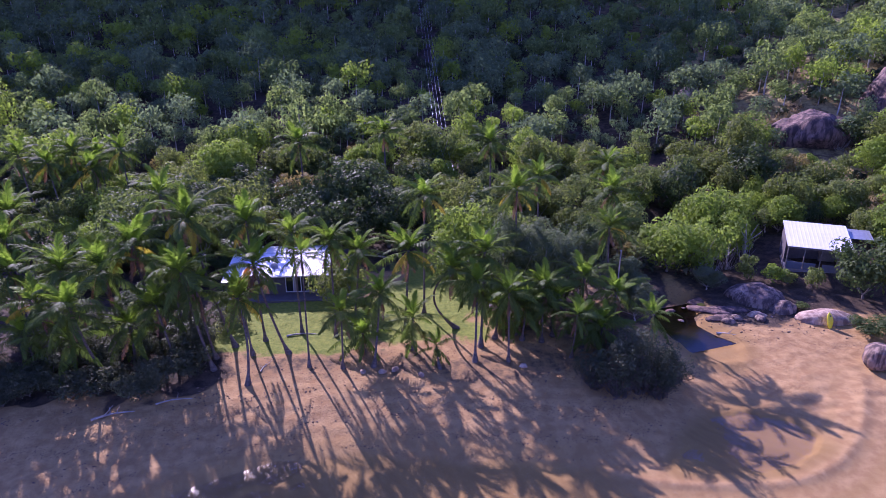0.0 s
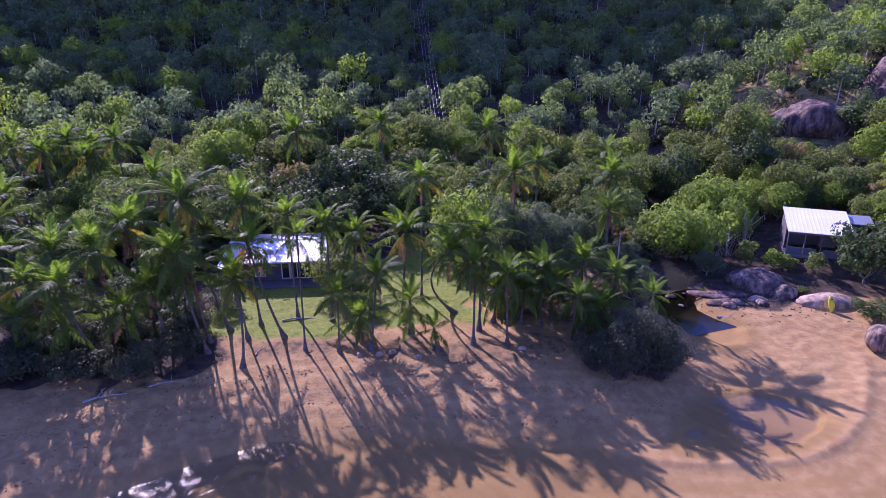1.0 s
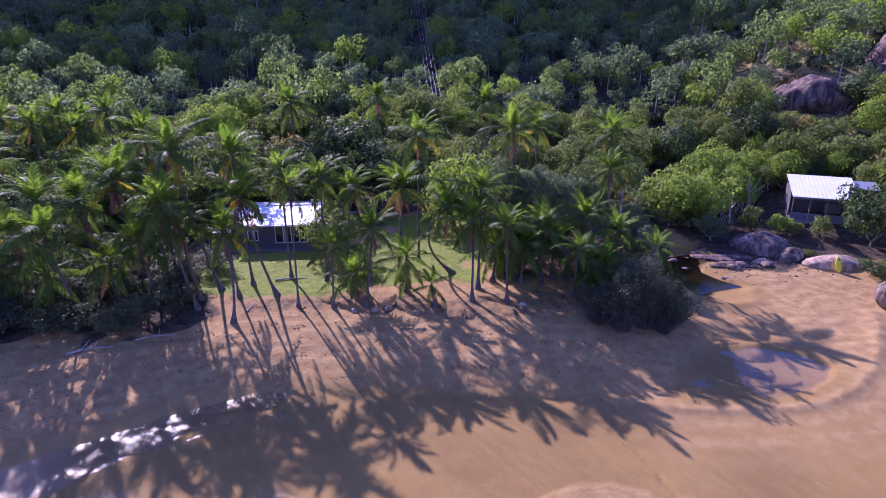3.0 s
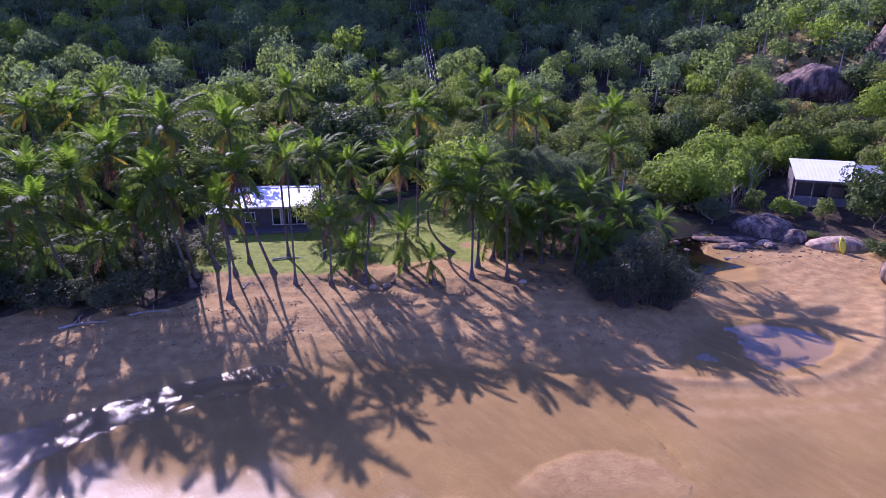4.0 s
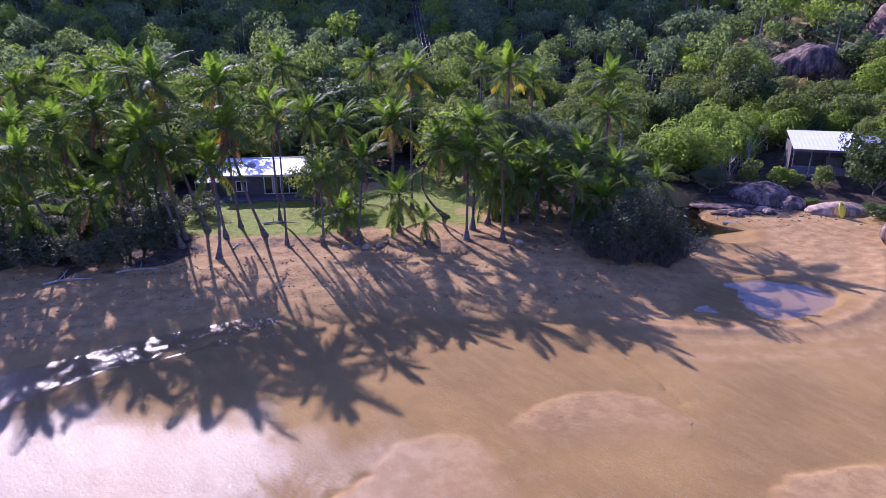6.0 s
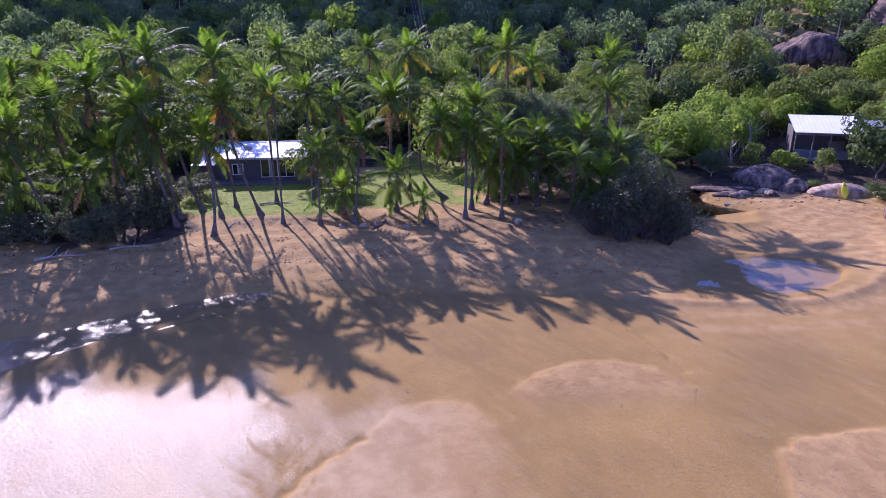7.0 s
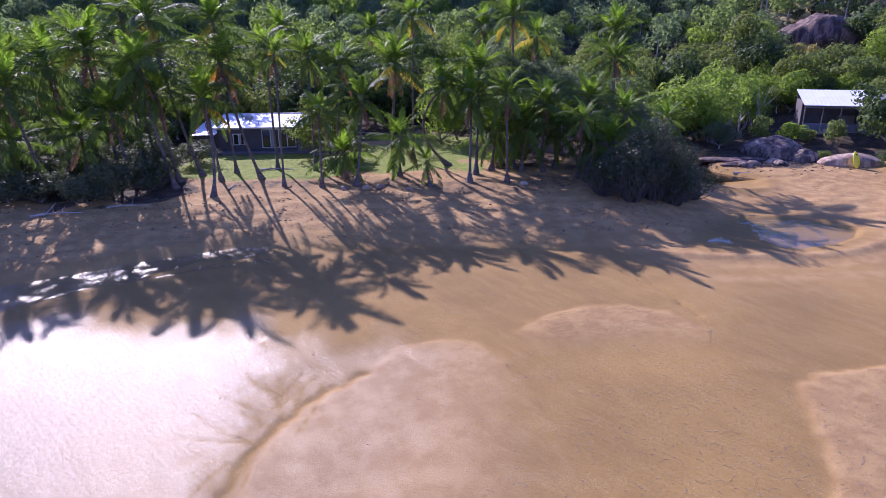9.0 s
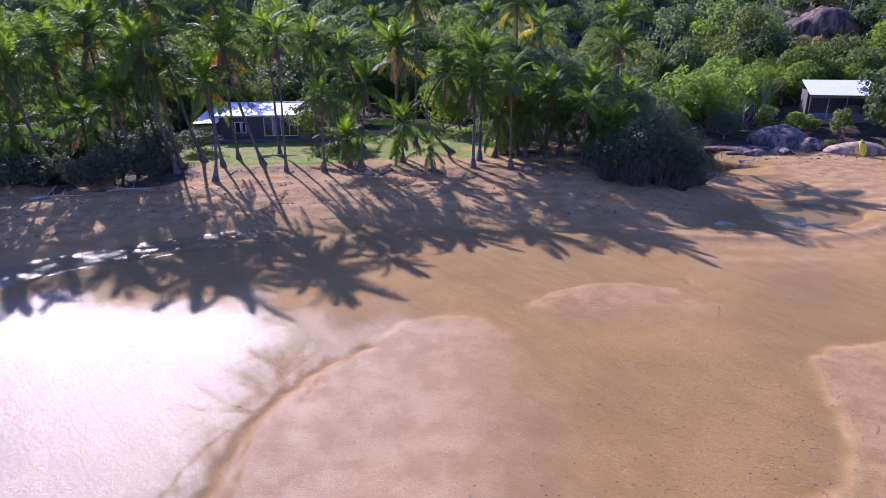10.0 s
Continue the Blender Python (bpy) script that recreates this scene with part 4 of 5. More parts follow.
def woodland(name, places, mats, leaf, n, label, bark):
    """Far trees, too many to count, as one mesh of loose leaves and stems."""
    protos = []
    for k in range(7):
        r = np.random.default_rng(300 + k)
        rad, base, ht = r.uniform(3.0, 3.9), r.uniform(1.4, 2.6), r.uniform(5.0, 6.6)
        v, f = crown_arrays(r, rad, ht, n, leaf, 14, slim=0.8)
        v[:, 2] += base * 0.6
        tv, tf = tube([(0, 0, -0.5), (0.1, 0.05, base * 0.6), (0.0, 0.2, base + ht * 0.45)], [0.17, 0.13, 0.05], 4)
        tf = np.concatenate([tf[:, [0, 1, 2]], tf[:, [0, 2, 3]]])
        protos.append((v, f, tv, tf))
    vs, fs, mi, tn, k = [], [], [], [], 0
    r = np.random.default_rng(77)
    zs = land(np.array([p[0] for p in places]), np.array([p[1] for p in places]))
    for (x, y), z in zip(places, zs):
        v, f, tv, tf = protos[int(r.integers(7))]
        s, h, a = 0.6 + 0.85 * r.random() ** 1.5, r.uniform(0.8, 1.35), r.uniform(0, 6.28)
        rot = np.array([[math.cos(a), -math.sin(a), 0], [math.sin(a), math.cos(a), 0], [0, 0, h]]) * s
        g = int(r.choice(len(mats), p=[0.45, 0.4, 0.15]))
        tint = r.random()
        for vv, ff, m in ((v, f, g), (tv, tf, len(mats))):
            vs.append(vv @ rot.T + np.array([x, y, z]))
            fs.append(ff + k)
            mi.append(np.full(len(ff), m, np.int32))
            tn.append(np.full(len(vv), tint))
            k += len(vv)
    me = mesh_of(name, np.concatenate(vs), np.concatenate(fs), list(mats) + [bark])
    me.polygons.foreach_set("material_index", np.concatenate(mi))
    give(me, "tint", np.concatenate(tn))
    return tagged(new(name, me), label, "woodland", kind="stuff")


woodland("hill_woodland", far[:760], (M_HAZEGUM, M_FARGREEN, M_LIME), 0.44, 640, "dense green gum woodland covering the hillside", M_PALEBARK)
woodland("upper_woodland", far[760:], (M_HAZEGUM, M_FARGREEN, M_LIME), 0.62, 330, "gum woodland on the upper slopes of the hill", M_PALEBARK)
# trees on the ridge that is added for its shade
high = [(gxv + rng.uniform(-3, 3), gyv + rng.uniform(-3, 3)) for gyv in np.arange(301, 430, 6.6) for gxv in np.arange(-0.74 * gyv - 14, 0.5 * gyv, 7.6)]
woodland("mountain_woodland", high, (M_HAZEGUM, M_FARGREEN, M_HAZEGUM), 1.1, 130, "haze-tinted woodland on the ridge added to shade the hill", M_PALEBARK)


def undergrowth():
    r = np.random.default_rng(31)
    vs, fs, tn, k = [], [], [], 0
    base = [crown_arrays(np.random.default_rng(60 + i), 1.5, 2.0, 64, 0.6, 7, slim=0.85) for i in range(5)]
    y = 80 + 190 * r.random(1700) ** 0.8
    x = (r.random(1700) * 2 - 1) * (0.74 * y + 12)
    keep = ~(((x > -13) & (x < 6) & (y < 90)) | ((x > -30) & (x < -8) & (y < 86)) | ((x > 44) & (x < 60) & (y < 90)) | ((x > 69) & (x < 83) & (y > 117) & (y < 132)))
    x, y = x[keep], y[keep]
    z = land(x, y)
    for px, py, pz in zip(x, y, z):
        v, f = base[int(r.integers(5))]
        s, a = r.uniform(0.6, 1.5), r.uniform(0, 6.28)
        rot = np.array([[math.cos(a), -math.sin(a), 0], [math.sin(a), math.cos(a), 0], [0, 0, 1]]) * s
        vs.append(v @ rot.T + np.array([px, py, pz - 0.2]))
        fs.append(f + k)
        tn.append(np.full(len(v), r.random()))
        k += len(v)
    me = mesh_of("undergrowth", np.concatenate(vs), np.concatenate(fs), M_BUSH)
    give(me, "tint", np.concatenate(tn))
    tagged(new("undergrowth", me), "scrubby undergrowth between the hillside trees", "undergrowth", kind="stuff")


undergrowth()


# ---- the house ----
M_WALL = plain("dark_painted_weatherboard", (0.11, 0.095, 0.10), 0.75, 0, 0.25, 1.5, 0.2)
M_ROOF = plain("white_roof_sheeting", (0.80, 0.80, 0.80), 0.42, 0.0, 0.10, 0.6)
M_WHITE = plain("white_window_paint", (0.72, 0.70, 0.68), 0.45, 0, 0.1, 2.0)
M_CONCRETE = plain("worn_concrete", (0.30, 0.26, 0.24), 0.85, 0, 0.25, 1.2, 0.2)
M_SLAB = plain("dark_weathered_concrete", (0.15, 0.13, 0.13), 0.8, 0, 0.3, 1.2, 0.2)
M_POST = plain("weathered_grey_timber", (0.24, 0.20, 0.17), 0.8, 0, 0.3, 2.0, 0.2)
M_STEEL = plain("galvanised_steel", (0.42, 0.43, 0.45), 0.45, 0.6, 0.2, 2.0)
M_TIN = plain("grey_corrugated_sheet", (0.16, 0.17, 0.20), 0.6, 0.1, 0.2, 1.0)
M_YELLOWPLASTIC = plain("bright_yellow_plastic", (0.86, 0.72, 0.02), 0.35, 0, 0.06, 1.0)
M_DARKPLASTIC = plain("dark_plastic", (0.03, 0.03, 0.035), 0.5, 0, 0.2, 2.0)
M_WIRE = plain("dull_aluminium_wire", (0.55, 0.56, 0.60), 0.4, 0.4, 0.1, 1.0)
M_CERAMIC = plain("pale_ceramic", (0.62, 0.62, 0.62), 0.3, 0, 0.1, 1.0)
M_CURTAIN = plain("pale_curtain", (0.38, 0.35, 0.34), 0.9, 0, 0.15, 2.0)
gl = Nodes("window_glass")
gl.set(Base_Color=rgb(0.02, 0.022, 0.025), Roughness=0.04)
gl.feed(gl.bsdf, "Specular IOR Level", 0.6)
M_GLASS = gl.mat


def roof_sheet(width, run, rise, ribs, thick=0.05):
    """A pitched sheet roof with raised ribs, its low edge along x at the origin."""
    bm = bmesh.new()
    n = ribs * 4
    rows = []
    for j in range(3):
        row = []
        for i in range(n + 1):
            h = 0.012 if i % 4 == 0 else 0.0
            row.append(bm.verts.new((width * i / n, run * j / 2, rise * j / 2 + h)))
        rows.append(row)
    for j in range(2):
        for i in range(n):
            bm.faces.new((rows[j][i], rows[j][i + 1], rows[j + 1][i + 1], rows[j + 1][i]))
    r = bmesh.ops.extrude_face_region(bm, geom=list(bm.faces))
    bmesh.ops.translate(bm, vec=(0, 0, -thick), verts=[v for v in r["geom"] if isinstance(v, bmesh.types.BMVert)])
    bmesh.ops.recalc_face_normals(bm, faces=list(bm.faces))
    return bm


def window(parent, x0, x1, z0, z1, y, panes, name="window", curtain=True):
    """A framed window set in front of the wall plane y, facing -y."""
    frame_bm = bmesh.new()
    t = 0.09
    box(x0 - t, x1 + t, y - 0.07, y + 0.03, z1, z1 + t, 0.01, frame_bm)
    box(x0 - t, x1 + t, y - 0.07, y + 0.03, z0 - t, z0, 0.01, frame_bm)
    w = part(name, frame_bm, M_WHITE, parent, "white framed window with dark glass")
    for k in range(panes + 1):
        xx = x0 + (x1 - x0) * k / panes
        part("mullion", box(xx - 0.05, xx + 0.05, y - 0.065, y + 0.025, z0, z1, 0.01), M_WHITE, w)
    for k in range(panes):
        a, b = x0 + (x1 - x0) * k / panes + 0.05, x0 + (x1 - x0) * (k + 1) / panes - 0.05
        part("pane", box(a, b, y - 0.02, y - 0.008, z0, z1, 0), M_GLASS, w)
        if curtain and k % 3 == 1:
            part("curtain", box(a, a + (b - a) * 0.45, y - 0.03, y - 0.022, z0 + 0.05, z1 - 0.03, 0), M_CURTAIN, w)


HX, HY, HTURN = -19.0, 72.4, 5.0
HZ = 0.42
house = thing("house", "low dark weatherboard house with a white sheet roof", "house", pose(HX, HY, 0, 0, 0, HTURN))
part("floor_slab", box(-9.4, 6.9, -2.2, 11.2, HZ - 0.35, 0.72, 0.03), M_SLAB, house, "dark concrete verandah slab")
bm = box(-6.2, 6.4, 0.0, 0.16, 0.72, 2.95, 0)
box(-6.2, 4.2, 0.0, 0.16, 2.95, 3.42, 0, bm)
part("front_wall", bm, M_WALL, house)
for k in range(16):
    z = 0.76 + k * 0.165
    part("weatherboard", box(-6.2, -1.32, -0.03, 0.0, z, z + 0.155, 0.008), M_WALL, house) if z < 3.3 else None
    part("weatherboard", box(2.72, 6.4, -0.03, 0.0, z, z + 0.155, 0.008), M_WALL, house) if z < 2.8 else None
part("back_wall", box(-6.2, 6.4, 10.6, 10.76, 0.72, 2.9, 0), M_WALL, house)
part("end_wall", box(-6.36, -6.2, 0.0, 10.76, 0.72, 3.9, 0), M_WALL, house)
part("end_wall", box(6.4, 6.56, 0.0, 10.76, 0.72, 2.9, 0), M_WALL, house)
roof = part("roof", roof_sheet(11.0, 6.0, 1.0, 21), M_ROOF, house, "white sheet roof", pose(-6.7, -0.55, 3.40))
part("roof", roof_sheet(11.0, 6.0, 1.0, 21), M_ROOF, house, "white sheet roof", pose(4.3, 11.45, 3.40, 0, 0, 180))
part("side_roof", roof_sheet(2.6, 7.0, 0.5, 5), M_WALL, house, "dark lower roof", pose(4.32, -0.5, 2.98))
part("ridge_cap", box(-6.72, 4.32, 5.25, 5.65, 4.42, 4.47, 0.01), M_ROOF, house)
part("fascia", box(-6.7, 4.3, -0.60, -0.555, 3.20, 3.40, 0.01), M_WHITE, house)
part("gutter", box(-6.7, 4.3, -0.72, -0.60, 3.29, 3.40, 0.02), M_STEEL, house)
window(house, -1.25, 2.6, 1.02, 3.0, -0.002, 4, "sliding_door")
window(house, -4.55, -3.35, 1.4, 2.55, -0.032, 2)
window(house, 4.6, 5.6, 1.6, 2.6, -0.032, 2)
# the lower wing
part("wing_wall", box(-9.2, -6.37, 0.6, 0.76, 0.72, 2.62, 0), M_WALL, house)
part("wing_wall", box(-9.2, -9.04, 0.77, 8.0, 0.72, 2.8, 0), M_WALL, house)
part("wing_roof", roof_sheet(2.75, 8.0, 1.05, 6), M_ROOF, house, "lower white sheet roof", pose(-9.35, -0.1, 2.55))
part("verandah_post", box(-9.3, -9.2, -0.2, -0.1, 0.72, 2.6, 0.01), M_POST, house)
part("side_step", box(5.2, 6.6, -2.9, -2.22, HZ - 0.3, 0.55, 0.03), M_CONCRETE, house)
# screened entry at the far end of the front wall
part("lattice_rail", box(3.0, 4.4, -1.5, -1.44, 0.725, 1.55, 0.01), M_POST, house)
part("lattice_rail", box(4.5, 6.4, -1.5, -1.44, 0.725, 1.55, 0.01), M_POST, house)


def on_house(x, y, z, **k):
    return pose(HX, HY, 0, 0, 0, HTURN) @ pose(x, y, z, **k)


# dish on the roof
dish = thing("satellite_dish", "round satellite dish on a short mast on the roof", "satellite dish", on_house(-2.6, 0.4, 3.55))
part("mast", (lambda b: (bmesh.ops.create_cone(b, cap_ends=True, segments=8, radius1=0.04, radius2=0.035, depth=0.75, matrix=pose(0, 0, 0.3)), b)[1])(bmesh.new()), M_STEEL, dish)
bm = bmesh.new()
rings = []
for j in range(5):
    rad = 0.5 * j / 4
    rings.append([bm.verts.new((rad * math.cos(a) if j else 0, rad * math.sin(a) if j else 0, 0.55 * rad * rad)) for a in np.linspace(0, 6.2832, 16, endpoint=False)] if j else [bm.verts.new((0, 0, 0))])
for k in range(16):
    bm.faces.new((rings[0][0], rings[1][k], rings[1][(k + 1) % 16]))
    for j in range(1, 4):
        bm.faces.new((rings[j][k], rings[j + 1][k], rings[j + 1][(k + 1) % 16], rings[j][(k + 1) % 16]))
bmesh.ops.solidify(bm, geom=list(bm.faces), thickness=0.02)
part("reflector", bm, M_STEEL, dish, at=pose(0.0, -0.05, 0.78, 40, 0, 30))
v, f = tube([(0, 0, 0.7), (0.1, -0.35, 0.75), (0.18, -0.5, 1.0)], [0.02, 0.02, 0.025], 5)
hang("feed_arm", mesh_of("feed_arm", v, f, M_STEEL), dish)
aerial = thing("roof_aerial", "low horizontal aerial boom on the roof", "aerial", on_house(-1.6, 0.5, 3.56))
part("stub", box(-0.03, 0.03, -0.03, 0.03, -0.03, 0.45, 0.005), M_STEEL, aerial)
part("boom", box(-1.1, 1.1, -0.03, 0.03, 0.42, 0.48, 0.01), M_STEEL, aerial)
for k in range(6):
    xx = -1.0 + 0.4 * k
    part("element", box(xx - 0.012, xx + 0.012, -0.3, 0.3, 0.48, 0.505, 0), M_STEEL, aerial)

# ---- the shed ----
SX, SY, STURN = 47.75, 79.3, -21.5
SZ = lz(50.5, 79.5)
shed = thing("shed", "open-fronted timber shed with a white sheet roof", "shed", pose(SX, SY, 0, 0, 0, STURN))
part("floor_slab", box(0.0, 8.0, 0.0, 7.4, SZ - 1.2, SZ + 0.12, 0.03), M_CONCRETE, shed)
part("roof", roof_sheet(8.0, 7.7, 1.55, 16), M_ROOF, shed, "white sheet roof", pose(-0.1, -0.2, 4.92))
part("side_roof", roof_sheet(3.0, 3.2, 0.5, 6), M_STEEL, shed, "grey lower roof", pose(7.95, 4.6, 5.5))
part("back_wall", box(0.1, 8.0, 7.2, 7.34, SZ + 0.1, 6.3, 0.01), M_WALL, shed)
part("side_wall", box(0.1, 0.22, 2.6, 7.19, SZ + 0.1, 5.3, 0.01), M_WALL, shed)
part("side_wall", box(7.9, 8.02, 2.6, 7.19, SZ + 0.1, 5.3, 0.01), M_WALL, shed)
part("inner_wall", box(0.23, 7.89, 4.4, 4.5, SZ + 0.1, 5.2, 0.01), M_WALL, shed)
part("beam", box(0.0, 8.1, 0.05, 0.2, 4.55, 4.78, 0.01), M_POST, shed)
for xx in (0.05, 2.1, 4.1, 6.1, 7.9):
    part("post", box(xx, xx + 0.13, 0.06, 0.19, SZ + 0.1, 4.55, 0.01), M_POST, shed)
for a, b in ((0.2, 2.08), (2.25, 3.7), (4.5, 6.08), (6.25, 7.88)):
    part("half_wall", box(a, b, 0.08, 0.15, SZ + 0.12, SZ + 1.15, 0.01), M_TIN, shed, "grey sheet half wall")
for k in range(3):
    part("step", box(7.0, 8.2, -0.4 - 0.35 * k, -0.05 - 0.35 * k, SZ - 1.0, SZ + 0.02 - 0.17 * k, 0.02), M_POST, shed)
part("shelf_unit", box(4.6, 6.6, 3.7, 4.38, SZ + 0.13, SZ + 1.9, 0.02), M_POST, shed)


# ---- rocks ----
def rock(name, x, y, z, rx, ry, rz, mat, label, seed=0, turn=0, rough=0.16, sub=4, group="boulders", undercut=0.0):
    r = random.Random(seed)
    bm = bmesh.new()
    bmesh.ops.create_icosphere(bm, subdivisions=sub, radius=1.0)
    off = Vector((r.uniform(-50, 50), r.uniform(-50, 50), r.uniform(-50, 50)))
    for v in bm.verts:
        p = v.co.copy()
        d = 1 + rough * 1.3 * noise.noise(p * 1.1 + off) + rough * 0.55 * noise.noise(p * 2.7 + off) + rough * 0.22 * noise.noise(p * 6.5 + off)
        crease = abs(noise.noise(p * 1.6 + off * 0.5))
        d -= rough * 0.35 * max(0, 0.12 - crease) / 0.12
        v.co = Vector((p.x * rx, p.y * ry, p.z * rz)) * d
        if undercut and p.z < 0.35:
            v.co.y *= 1 - undercut * min(1.0, (0.35 - p.z) * 1.6) * (p.y < 0)
            v.co.x *= 1 - 0.3 * undercut * min(1.0, (0.35 - p.z) * 1.6)
    ob = part(name, bm, mat, None, smooth=True)
    ob.matrix_world = pose(x, y, z, 0, 0, turn)
    return tagged(ob, label, "rock", group)


rock("boulder", 40.8, 72.8, -0.75, 3.7, 2.7, 2.35, M_ROCK, "large rounded granite boulder with dark streaks", 3, -15)
rock("boulder", 43.1, 70.2, -0.85, 2.1, 1.6, 1.5, M_ROCK, "rounded granite boulder leaning on a larger one", 4, 20)
rock("boulder", 39.0, 68.6, -0.75, 1.3, 0.8, 0.6, M_PALEROCK, "small pale flat-topped rock at a boulder's foot", 5)
rock("rock_slab", 46.9, 67.4, -0.75, 3.7, 1.9, 1.35, M_PALEROCK, "low pale rock slab at the beach edge", 6, -6, 0.12)
rock("boulder", 46.4, 56.8, 0.1, 1.7, 1.4, 1.5, M_ROCK, "grey boulder at the edge of the sand", 7)
rock("boulder", 47.3, 58.8, -0.1, 1.1, 0.9, 0.8, M_ROCK, "grey boulder at the edge of the sand", 8)
rock("hill_rock", 75.4, 124.0, 11.0, 9.2, 7.4, 7.2, M_DARKROCK, "huge dark domed granite outcrop on the hillside", 14, -12, 0.19, 5, undercut=0.5)
rock("hill_rock", 99.5, 133.5, 17.6, 9.5, 8.0, 8.5, M_DARKROCK, "huge reddish granite outcrop on the hillside", 15, 10, 0.2, 5)
rock("hill_rock", 60.5, 153.0, lz(60.5, 153) + 2.6, 2.6, 2.2, 2.0, M_PALEROCK, "pale rock showing between hillside trees", 17)
rock("hill_rock", -48.5, 151.0, lz(-48.5, 151) + 0.8, 2.0, 6.5, 1.6, M_DARKROCK, "bare rock chute in the dark hillside", 18, 15, 0.25)
rock("hill_rock", -43.5, 146.5, lz(-43.5, 146.5) + 0.8, 3.4, 2.6, 1.8, M_DARKROCK, "bare rock chute in the dark hillside", 19, 15, 0.25)
rock("hill_rock", -28.5, 143.5, lz(-28.5, 143.5) + 1.5, 3.2, 2.6, 2.4, M_DARKROCK, "dark rock among hillside trees", 20)
for k in range(20):
    a = rng.random()
    x, y = 27.5 + 19 * a, 71.5 - 3.2 * math.sin(a * 3.1) + rng.uniform(-2.6, 2.6)
    s = 0.18 + 0.55 * rng.random() ** 2.2
    if math.hypot(x - 40.4, y - 73.6) < 3.4 or math.hypot(x - 46.9, y - 67.7) < 3.4:
        continue
    rock("stone", x, y, lz(x, y) + s * 0.12, s * 1.3, s, s * 0.62, M_ROCK if k % 3 else M_DARKROCK, "loose stone at the creek mouth", 40 + k, k * 37, 0.25, 2, "creek stones")
for k, (x, y, s) in enumerate(((33.6, 69.9, 1.7), (36.2, 70.0, 1.7), (34.6, 67.9, 1.4), (34.2, 73.5, 1.6))):
    rock("rock_slab", x, y, lz(x, y), s * 1.6, s * 0.6, s * 0.2, M_DARKROCK, "dark flat rock ledge beside the creek", 70 + k, -20 + 15 * k, 0.2, 3, "creek ledges")

# ---- the yellow kayak, stood on end against the slab ----
kayak = thing("kayak", "bright yellow plastic kayak leaning on a pale rock", "kayak", pose(46.1, 65.0, lz(46.1, 65.0) - 0.02, -24, 3, 4))
bm = bmesh.new()
loops = []
for j in range(17):
    s = j / 16
    w = 0.40 * math.sin(math.pi * min(1, max(0, s))) ** 0.62 + 0.015
    loops.append([bm.verts.new((w * math.cos(a), (0.16 * (0.4 + math.sin(math.pi * s) * 0.6)) * math.sin(a) + 0.10 * (2 * s - 1) ** 2, 2.0 * s)) for a in np.linspace(0, 6.2832, 14, endpoint=False)])
for j in range(16):
    for k in range(14):
        bm.faces.new((loops[j][k], loops[j][(k + 1) % 14], loops[j + 1][(k + 1) % 14], loops[j + 1][k]))
bm.faces.new(loops[0][::-1]), bm.faces.new(loops[-1])
part("hull", bm, M_YELLOWPLASTIC, kayak, smooth=True)
part("seat_well", box(-0.18, 0.18, -0.175, -0.12, 0.8, 1.3, 0.03), M_YELLOWPLASTIC, kayak)
part("hatch", box(-0.10, 0.10, -0.15, -0.10, 1.5, 1.65, 0.03), M_DARKPLASTIC, kayak)

# ---- power line ----
pz = lz(-0.6, 128)
pole = thing("power_pole", "timber power pole with crossarm and transformer", "power pole", pose(-0.6, 128, pz))
v, f = tube([(0, 0, -0.5), (0, 0, 4), (0, 0, 12.0)], [0.17, 0.15, 0.11], 8)
v[:, 2] *= 8.0 / 12.0
hang("pole", mesh_of("pole", v, f, M_POST, True), pole)
part("crossarm", box(-1.35, 1.35, -0.18, -0.08, 7.3, 7.46, 0.01), M_POST, pole)
part("crossarm", box(-1.1, 1.1, -0.18, -0.08, 6.2, 6.34, 0.01), M_POST, pole)
for xx in (-1.2, -0.4, 0.4, 1.2):
    b = bmesh.new()
    bmesh.ops.create_cone(b, cap_ends=True, segments=8, radius1=0.09, radius2=0.05, depth=0.26, matrix=pose(xx, -0.13, 7.59))
    part("insulator", b, M_CERAMIC, pole)
b = bmesh.new()
bmesh.ops.create_cone(b, cap_ends=True, segments=14, radius1=0.36, radius2=0.36, depth=0.95, matrix=pose(0.0, -0.55, 5.9))
bmesh.ops.bevel(b, geom=[e for e in b.edges if abs(e.verts[0].co.z - e.verts[1].co.z) < 0.01], offset=0.05, segments=2, affect="EDGES")
part("transformer", b, M_CERAMIC, pole, "pale transformer drum")


def wire(a, b, sag, label, radius=0.016):
    t = np.linspace(0, 1, 25)[:, None]
    pts = np.array(a) * (1 - t) + np.array(b) * t - np.array([0, 0, 1.0]) * sag * 4 * t * (1 - t)
    v, f = tube(pts, np.full(25, radius), 4)
    return tagged(new("overhead_wire", mesh_of("overhead_wire", v, f, M_WIRE)), label, "wire", "overhead wires")


far_pole = thing("power_pole", "distant timber power pole high on the hillside", "power pole", pose(-9.5, 268, lz(-9.5, 268)))
v, f = tube([(0, 0, -0.5), (0, 0, 6), (0, 0, 13.5)], [0.17, 0.15, 0.11], 8)
hang("pole", mesh_of("pole", v, f, M_POST, True), far_pole)
part("crossarm", box(-1.6, 1.6, -0.18, -0.08, 12.9, 13.06, 0.01), M_POST, far_pole)
for xx in (-1.2, -0.4, 0.4, 1.2):
    wire((-0.6 + xx, 127.87, pz + 7.72), (-9.5 + xx * 1.25, 267.87, lz(-9.5, 268) + 13.1), 3.0, "thin aluminium power wire climbing the wooded hill")
wire((-0.6 - 0.9, 127.8, pz + 6.4), (1.2, 108, 9.5), 0.6, "service wire running down through the trees", 0.012)
